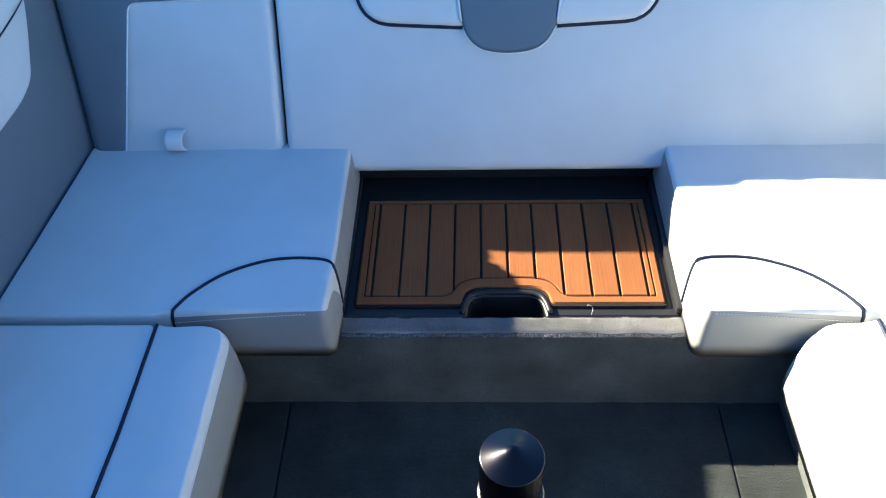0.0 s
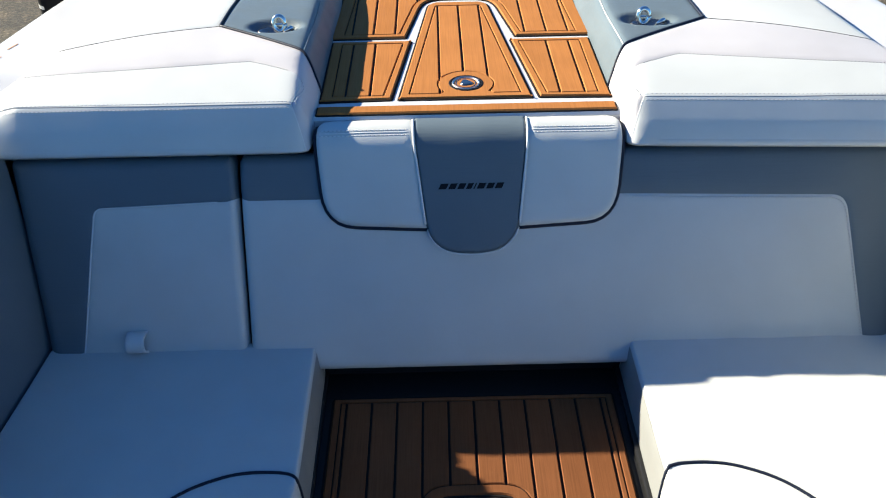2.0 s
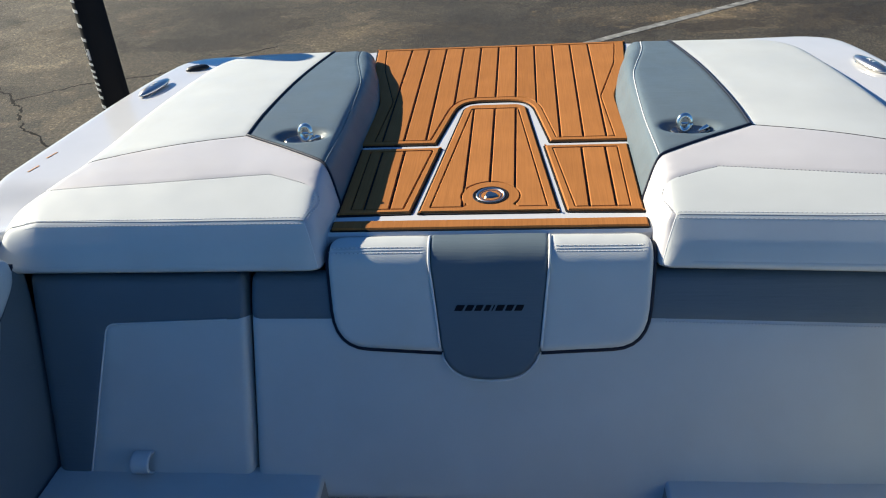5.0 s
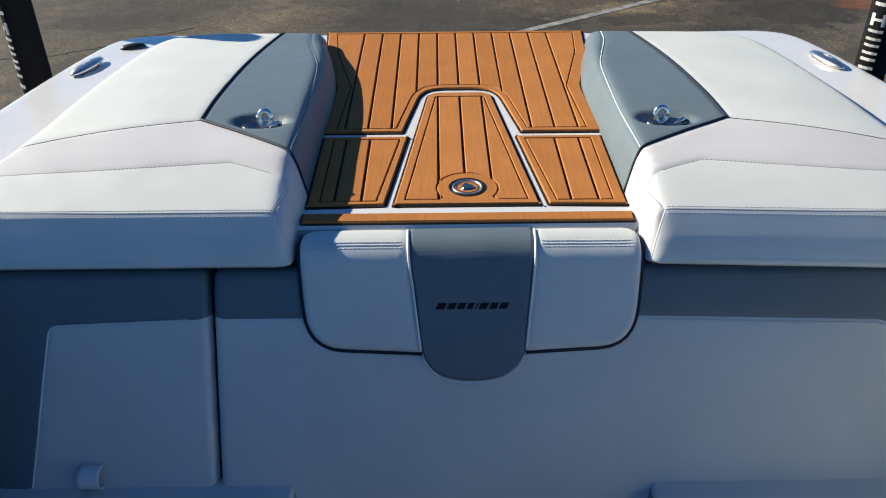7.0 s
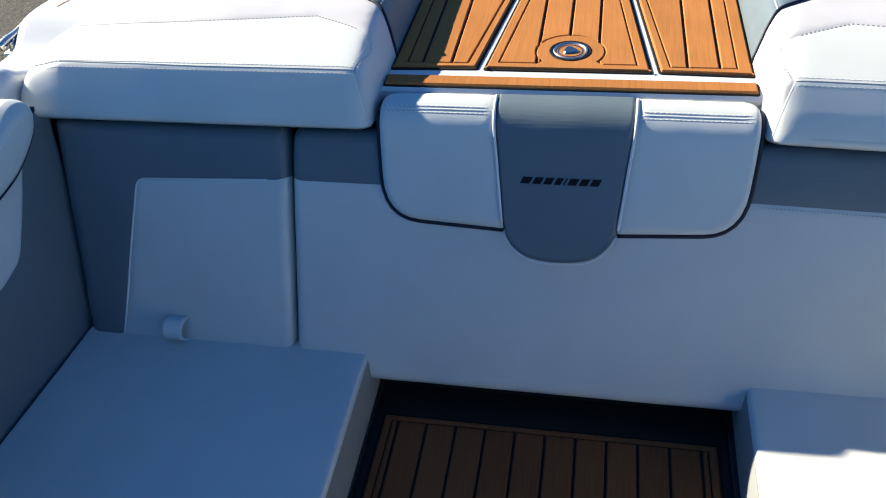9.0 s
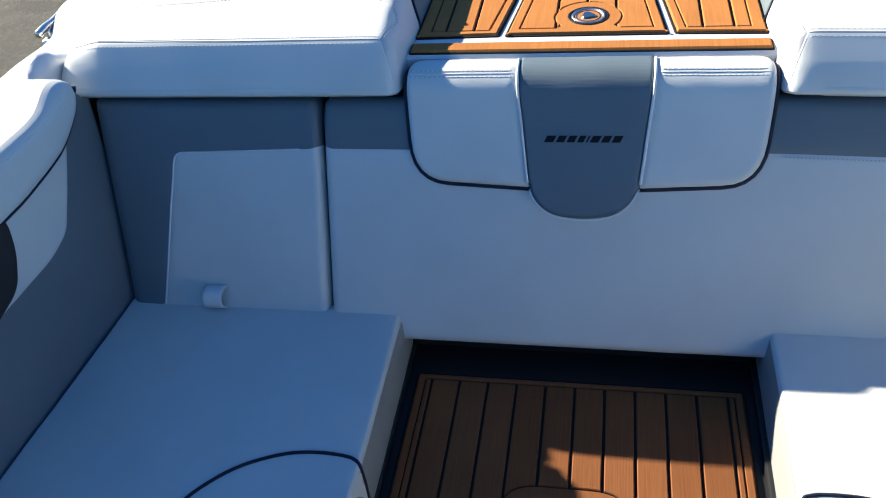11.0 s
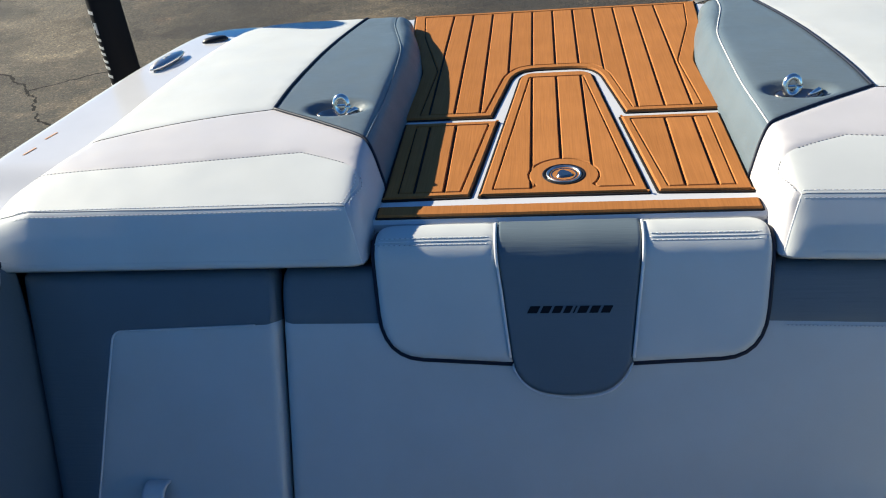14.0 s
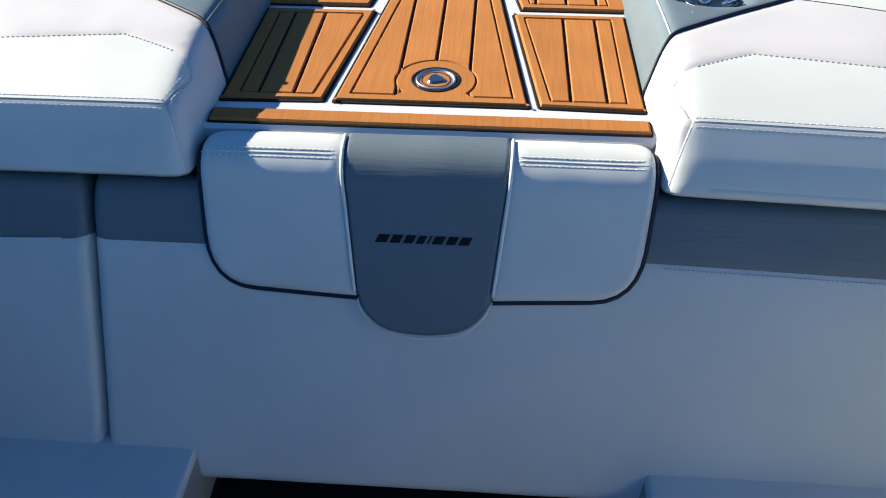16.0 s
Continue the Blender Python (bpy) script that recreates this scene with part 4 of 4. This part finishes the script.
def headrest():
    root = thing("headrest", "white headrest with grey centre tongue and navy piping", "headrest")
    VT = 0.7515
    line = sampled(rounded([(-0.09, 0.551), (0.0, 0.5505), (0.09, 0.551), (0.288, 0.560), (0.303, 0.69), (0.303, VT), (-0.298, VT), (-0.298, 0.69), (-0.284, 0.560)],
                           [0, 0, 0, 0.06, 0.05, 0.035, 0.035, 0.05, 0.06]), 0.008)
    tongue = smooth_line([(-0.108, VT), (-0.106, 0.70), (-0.098, 0.64), (-0.087, 0.560), (-0.083, 0.548), (-0.072, 0.530), (-0.045, 0.513), (0.005, 0.507), (0.055, 0.513), (0.082, 0.530), (0.094, 0.548), (0.098, 0.560), (0.108, 0.64), (0.115, 0.70), (0.117, VT)], 0.01)
    c = Cushion(head_lay, line, lambda u, v: 0.014, lambda u, v: 0.012, 0.016)
    lt = tongue[: near(tongue, (-0.084, 0.5515)) + 1]
    rt = tongue[near(tongue, (0.095, 0.5515)):]
    lt[0], rt[-1] = line[near(line, lt[0])], line[near(line, rt[-1])]
    lt[-1], rt[0] = line[near(line, lt[-1])], line[near(line, rt[0])]
    c.panel("side_panel", np.vstack([lt, stretch(line, lt[-1], lt[0], -1)[1:-1]]), WHITE, root, step=0.014)
    c.panel("side_panel", np.vstack([rt, stretch(line, rt[-1], rt[0], -1)[1:-1]]), WHITE, root, step=0.014)
    lo = tongue[near(tongue, (-0.084, 0.5515)): near(tongue, (0.095, 0.5515)) + 1]
    t = Cushion(head_lay, sampled(tongue, 0.009), lambda u, v: 0.0145, lambda u, v: 0.010, 0.008)
    tongue_part = t.panel("tongue", tongue, GREY, root, "grey cross-grained vinyl tongue", step=0.012, thick=0.02)
    border = stretch(line, (0.303, 0.742), (0.095, 0.551), -1)
    c.piping("piping", border, NAVY, root, 0.0046, -0.0005, "dark navy piping")
    border = stretch(line, (-0.298, 0.742), (-0.084, 0.551), 1)
    c.piping("piping", border, NAVY, root, 0.0046, -0.0005, "dark navy piping")
    for side in (lt, rt):
        c.piping("seam_welt", side[1:-1], WELT, root, 0.0025, 0.0002, "raised white welt")
    c.piping("seam_welt", lo, WELT, root, 0.0016, 0.002)
    for x0, x1 in ((-0.296, -0.115), (0.124, 0.296)):
        for v in (0.7075, 0.7155):
            c.stitching("stitching", [(x0, v), (x1, v)], root, label="white thread, double row")
        c.piping("top_seam", [(x0, 0.7115), (x1, 0.7115)], WELT, root, 0.0009, -0.0005)
    # maker's mark as plain slanted blocks
    x = -0.0605
    for w in (0.0195, 0.0175, 0.017, 0.0145, 0.0065, 0.018, 0.017, 0.018):
        verts, faces = [], []
        for lean, v in ((0.0, 0.6195), (0.0055, 0.6290)):
            for q in (x + lean, x + w - 0.0042 + lean):
                for h in (-0.002, 0.0008):
                    base = t.height([(q, v)])[0]
                    verts.append(head_lay(q, v, base + h))
        faces = [(1, 3, 7, 5), (0, 4, 6, 2), (0, 1, 5, 4), (2, 6, 7, 3), (4, 5, 7, 6), (0, 2, 3, 1)]
        mesh("mark_block", verts, faces, INK, tongue_part, "", False)
        x += w
    return root


headrest()


# ---- seats ----
def rear_seat(s):
    root = thing("seat_cushion", "white vinyl rear bench cushion with a curved navy-piped corner", "cushion", "rear bench cushions")
    xi = 0.303 if s < 0 else 0.309
    line = sampled(rounded([(xi + 0.002, 1.585), (xi, 1.22), (xi + 0.004, 1.118), (0.59, 1.118), (0.62, 1.115), (0.895, 1.115), (0.866, 1.44), (0.856, 1.585)], [0.022, 0.1, 0.022, 0.01, 0.01, 0.008, 0.2, 0.03]), 0.008)

    def top(u, v):
        return 0.345 + 0.004 * math.sin(math.pi * min(1, max(0, (u - 0.30) / 0.56))) * math.sin(math.pi * min(1, max(0, (v - 1.11) / 0.47)))
    c = Cushion(lambda u, v, h: (s * u, v, h), line, top, lambda u, v: 0.082, 0.013, 1.7, s < 0, width=lambda u, v: 0.013 - 0.006 * min(1.0, max(0.0, (u - 0.58) / 0.03)))
    P, E = line[near(line, (xi, 1.213))], line[near(line, (0.580, 1.117))]
    arc = smooth_line([P, (xi + 0.011, 1.237), (0.343, 1.249), (0.42, 1.246), (0.497, 1.214), (0.548, 1.170), (0.572, 1.135), E], 0.01)
    F = arc[near(arc, (0.575, 1.130))]
    low = seam_on([tuple(P), (xi + 0.0075, 1.19), (xi + 0.0115, 1.130), tuple(F)], [0, 0.008, 0.014, 0])
    f_i = near(arc, F)
    ring = line if area2(line) > 0 else line[::-1]
    rim, K = inset(ring, 0.0085), line[near(line, (xi + 0.003, 1.56))]
    hem = min((stretch(rim, (xi + 0.0115, 1.56), (xi + 0.0085, 1.222), w) for w in (1, -1)), key=len)
    side = min((stretch(line, K, P, w) for w in (1, -1)), key=len)
    c.panel("seat_panel", np.vstack([arc[:-1], max((stretch(line, E, K, w) for w in (1, -1)), key=lambda q: q[:, 1].max()), hem]), WHITE, root)
    c.panel("inner_boxing", np.vstack([side, hem[::-1]]), SHADED_BOXING, root, "grey-white boxing, darkened as if in shade", step=0.006, dip=0.0005, res=0.007)
    c.panel("corner_panel", np.vstack([arc[: f_i + 1], low[::-1][1:-1]]), WHITE, root, step=0.014, dip=0.0008)
    c.panel("front_panel", np.vstack([low[:-1], arc[f_i:-1], stretch(line, P, E)[::-1][:-1]]), SHADED_BOXING, root, "grey-white boxing, darkened as if in shade", step=0.006, dip=0.0006, res=0.006)
    c.piping("piping", arc, NAVY, root, 0.003, -0.0002, "dark navy piping")
    c.stitching("stitching", low[near(low, (0.34, 1.130)):] - np.array([0, 0.0025]), root, 0.0062, 0.004, 0.0009)
    if s > 0:
        c.stitching("stitching", low[near(low, (0.34, 1.130)):] + np.array([0, 0.0045]), root, 0.0062, 0.004, 0.0009)
    slab("seat_board", [(s * 0.326, 1.14), (s * 0.85, 1.14), (s * 0.85, 1.58), (s * 0.326, 1.58)], 0.258, 0.30, FOAM, root)
    return root


def side_seat(s):
    root = thing("side_seat_cushion", "white vinyl side seat cushion with a piped inner bolster", "cushion", "side seat cushions")
    xi, yb, corner = (0.461, 1.1065, 0.05) if s < 0 else (0.456, 1.128, 0.10)
    line = sampled(rounded([(xi, yb), (0.895, 1.1065), (0.915, 0.6), (0.915, -0.69), (xi + 0.014, -0.69)], [corner, 0.01, 0.01, 0.01, 0.02]), 0.012)

    def top(u, v):
        return 0.345 + 0.006 * math.exp(-((u - 0.52) / 0.05) ** 2)
    c = Cushion(lambda u, v, h: (s * u, v, h), line, top, lambda u, v: 0.105, 0.014 if s < 0 else 0.026, 1.7, s < 0, width=lambda u, v: (0.014 if s < 0 else 0.026) * (1 - 0.5 * min(1.0, max(0.0, (u - 0.56) / 0.03))))
    A, B = line[near(line, (0.588, 1.11))], line[near(line, (0.610, -0.69))]
    seam = sampled([A, (0.596, 0.9), (0.604, 0.75), (0.612, 0.2), B], 0.03, False)

    def way_round(ring, p, q, within):
        ways = stretch(ring, p, q, 1), stretch(ring, p, q, -1)
        return min(ways, key=lambda w: w[:, 0].mean()) if within else max(ways, key=lambda w: w[:, 0].mean())
    rim = inset(line if area2(line) > 0 else line[::-1], 0.0075 if s < 0 else 0.016)
    edge = way_round(line, B, A, True)
    G, H = rim[near(rim, (0.585, 1.10))], rim[near(rim, (0.607, -0.68))]
    hem = way_round(rim, H, G, True)
    c.panel("bolster", np.vstack([seam[:-1], [B], hem, [A]]), WHITE, root, step=0.02, res=0.012, dip=0.001)
    # left boxing carries its shade in the colour; the sunlit right stays white
    c.panel("side_boxing", np.vstack([edge, hem[::-1]]), SHADED_BOXING if s < 0 else WHITE, root, "grey-white boxing, darkened as if in shade" if s < 0 else "", step=0.006, res=0.01, dip=0.0006)
    c.panel("seat_panel", np.vstack([seam[:-1], way_round(line, B, A, False)[:-1]]), WHITE, root, step=0.04, res=0.02)
    c.piping("piping", seam, NAVY, root, 0.0032, 0.0, "dark navy piping")
    c.piping("edge_seam", hem[1:-1], WELT, root, 0.0013, -0.0008)
    slab("seat_board", [(s * 0.50, -0.68), (s * 0.85, -0.68), (s * 0.85, 1.08), (s * 0.50, 1.08)], 0.242, 0.30, FOAM, root)
    return root


def flare(y, z):
    """How far out the cockpit side stands: it leans out towards the rail."""
    return 0.856 + 0.045 * min(1.0, max(0.0, (1.6 - y) / 0.55)) + 0.145 * (z - 0.345) * min(1.0, max(0.0, (y - 0.6) / 0.4))


def side_panel(s):
    root = thing("side_upholstery", "grey cockpit side upholstery with white insert and padded rail", "side panel", "cockpit side panels")

    def lay(u, v, h):
        return (s * (flare(u, v) - h), u, v)
    line = sampled(rounded([(-0.69, 0.30), (1.62, 0.30), (1.762, 0.682), (1.755, 0.705), (-0.69, 0.72)], 0.012), 0.02)
    c = Cushion(lay, line, lambda u, v: 0.0, lambda u, v: 0.02, 0.02, 2.2, s > 0)
    c.panel("grey_panel", line, GREY, root, "grey cross-grained vinyl", step=0.05, res=0.03)
    wl = sampled(rounded([(1.650, 0.672), (1.529, 0.542), (1.475, 0.527), (1.20, 0.525), (0.6, 0.525), (0.6, 0.70), (1.60, 0.70)], [0.01, 0.02, 0.03, 0.05, 0.02, 0.02, 0.02]), 0.012)
    w = Cushion(lay, wl, lambda u, v: 0.005, lambda u, v: 0.004, 0.006, 2.2, s > 0)
    w.panel("white_insert", wl, WHITE, root, "smooth white vinyl insert", step=0.03)
    # padded rail with a blunt rounded end
    under = smooth_line([(1.2, 0.645), (1.32, 0.645), (1.43, 0.645), (1.50, 0.646), (1.609, 0.662), (1.682, 0.690), (1.708, 0.716)], 0.012)
    pl = sampled(np.vstack([[(-0.69, 0.645)], under, rounded([(1.708, 0.716), (1.712, 0.746), (1.672, 0.758), (1.60, 0.734), (-0.69, 0.732)], [0, 0.02, 0.03, 0.04, 0])]), 0.012)
    p = Cushion(lay, pl, lambda u, v: 0.024 - 0.3 * max(0.0, v - 0.735), lambda u, v: 0.018, 0.024, 2.1, s > 0)
    fold = sampled([(-0.69, 0.720), (1.60, 0.721), (1.675, 0.734)], 0.03, False)
    p.panel("rail_pad", pl, WHITE, root, "padded white rail", step=0.02, res=0.014, thick=0.055)
    p.piping("rail_seam", fold, WELT, root, 0.0011, -0.0006)
    p.piping("piping", np.vstack([[(0.9, 0.645)], under, [(1.711, 0.728)]]), NAVY, root, 0.0058, 0.001, "dark navy piping")
    bl = sampled(rounded([(1.382, 0.540), (1.422, 0.588), (1.442, 0.640), (1.430, 0.654), (1.30, 0.654), (1.05, 0.654), (1.02, 0.56), (1.10, 0.52), (1.30, 0.522)], 0.025), 0.012)
    q = Cushion(lay, bl, lambda u, v: 0.012, lambda u, v: 0.012, 0.01, 2.1, s > 0)
    q.panel("speaker_cover", bl, MESH_BLACK, root, "black mesh cover", step=0.03)
    return root


for s in (-1, 1):
    rear_seat(s)
    side_seat(s)
    side_panel(s)


# ---- fittings ----
curl = smooth_line([(0.148, 1.204, 0.2425), (0.151, 1.210, 0.252), (0.143, 1.213, 0.259), (0.139, 1.207, 0.262)], 0.002)
tagged(tube("loose_thread", curl, 0.00045, THREAD, None, "", 5), "loose curled white thread at the edge of the tray", "thread")

pole = thing("table_pedestal", "dark steel pedestal post with a conical top", "pedestal")
PX, PY, PT = -0.024, 0.697, 0.652
lathe("post", [(0.0345, 0.0), (0.0345, PT - 0.0175), (0.0344, PT - 0.017), (0.0338, PT - 0.0165), (0.033, PT - 0.0162), (0.02, PT - 0.0095), (0.008, PT - 0.0035), (0.002, PT)], (PX, PY, 0.0), STEEL, pole)
lathe("collar", [(0.036, 0.0), (0.0385, 0.004), (0.0385, 0.03), (0.036, 0.034)], (PX, PY, PT - 0.125), STEEL, pole)
lathe("foot_plate", [(0.09, 0.0), (0.09, 0.006), (0.06, 0.012), (0.036, 0.014)], (PX, PY, 0.051), STEEL, pole)

for s in (-1, 1):
    pop = thing("pop_up_cleat", "oval polished chrome pop-up cleat on the gunwale", "cleat", "gunwale fittings")
    x, y = s * 0.938, 2.558
    turn = radians(90 + s * 14)
    lathe("base", [(0.058, 0.0), (0.058, 0.004), (0.052, 0.006), (0.01, 0.006)], (x, y, 0.736), CHROME, pop, squash=0.34, turn=turn)
    lathe("stem", [(0.012, 0.0), (0.012, 0.016)], (x, y, 0.739), CHROME, pop, sides=16)
    lathe("head", [(0.02, 0.0), (0.056, 0.004), (0.066, 0.009), (0.06, 0.014), (0.035, 0.0185), (0.002, 0.02)], (x, y, 0.741), BRUSHED, pop, squash=0.31, turn=turn)
    for k in range(7):
        d = (k - 3) * 0.0105
        bx, by = x + math.cos(turn) * d, y + math.sin(turn) * d
        box("mark_block", (bx - 0.003, by - 0.0035, 0.7575), (bx + 0.003, by + 0.0035, 0.7625 - 0.006 * abs(d) / 0.04), WELT, pop, bevel=0)
filler = thing("fuel_filler", "low black oval fuel filler on the gunwale corner", "fuel filler")
lathe("cap", [(0.034, 0.0), (0.034, 0.008), (0.028, 0.014), (0.012, 0.017), (0.002, 0.017)], (-0.878, 2.733, 0.731), TRAY, filler, squash=0.5, turn=radians(25))
lathe("cap_rim", [(0.039, 0.0), (0.039, 0.004), (0.033, 0.006)], (-0.878, 2.733, 0.731), CHROME, filler, squash=0.5, turn=radians(25))

for s in (-1, 1):
    cleat = thing("mooring_cleat", "chrome mooring cleat on the edge of the gunwale", "cleat", "gunwale fittings")
    x, y, z = s * 1.098, 1.985, 0.69
    box("base", (x - 0.016, y - 0.04, z - 0.02), (x + 0.016, y + 0.04, z + 0.012), BRUSHED, cleat, bevel=0.006)
    for d in (-0.022, 0.022):
        lathe("foot", [(0.011, 0.0), (0.008, 0.012), (0.009, 0.026)], (x, y + d, z + 0.01), BRUSHED, cleat, sides=16)
    tube("horn_bar", smooth_line([(x, y - 0.058, z + 0.034), (x, y - 0.032, z + 0.036), (x, y, z + 0.034), (x, y + 0.032, z + 0.036), (x, y + 0.058, z + 0.034)], 0.006), 0.0085, BRUSHED, cleat, sides=10)

for dy, dx in ((2.067, -1.05), (2.137, -1.041)):
    stick = slab("sticker", [(dx + 0.006, dy - 0.004), (dx + 0.0095, dy - 0.005), (dx + 0.0195, dy + 0.026), (dx + 0.016, dy + 0.027)], 0.7455, 0.7482, ORANGE)
    tagged(stick, "small orange sticker strip on the white gunwale", "sticker", "gunwale stickers")


# ---- trailer guide posts ----
def guide_post(s, angle):
    root = thing("guide_post", "upright trailer guide post in a black sleeve with white marks", "guide post", "trailer guide posts")
    x, y, r = s * 1.317, 3.03, 0.048
    sleeve = lathe("sleeve", [(r, 0.5), (r, 2.215), (r * 0.8, 2.237), (0.01, 2.245)], (x, y, GROUND), RUBBER, root, sides=32)
    lathe("pipe", [(0.028, 0.0), (0.028, 0.52)], (x, y, GROUND), STEEL, root, sides=24)
    lathe("foot", [(0.09, 0.0), (0.09, 0.02), (0.04, 0.03)], (x, y, GROUND), STEEL, root, sides=24)
    rnd = random.Random(3)
    z = 0.10
    a0 = radians(angle)
    while z < 1.12:
        size = rnd.uniform(0.03, 0.038)
        # each block is a plain bar bent round the sleeve
        bars = rnd.choice([[(0, 1, 0, 0.25), (0, 1, 0.75, 1)], [(0, 1, 0, 0.25), (0, 0.25, 0.25, 1)], [(0, 0.25, 0, 1), (0.75, 1, 0, 1), (0.25, 0.75, 0.4, 0.62)], [(0.0, 1, 0.35, 0.65)]])
        verts, faces = [], []
        for u0, u1, v0, v1 in bars:
            o = len(verts)
            for k in range(4):
                u = u0 + (u1 - u0) * k / 3
                a = a0 + (u - 0.5) * 0.95
                for v in (v0, v1):
                    for rr in (r - 0.001, r + 0.0012):
                        verts.append((x + rr * math.cos(a), y + rr * math.sin(a), z + size * v))
            for k in range(3):
                b = o + 4 * k
                faces += [(b + 1, b + 5, b + 7, b + 3), (b, b + 1, b + 5, b + 4)[::-1], (b + 2, b + 3, b + 7, b + 6)]
            faces += [(o, o + 2, o + 3, o + 1), (o + 12, o + 13, o + 15, o + 14)]
        mesh("mark_block", verts, faces, PAINT, sleeve, "", False)
        z += size + 0.012
    return root


guide_post(-1, 220)
guide_post(1, 222)
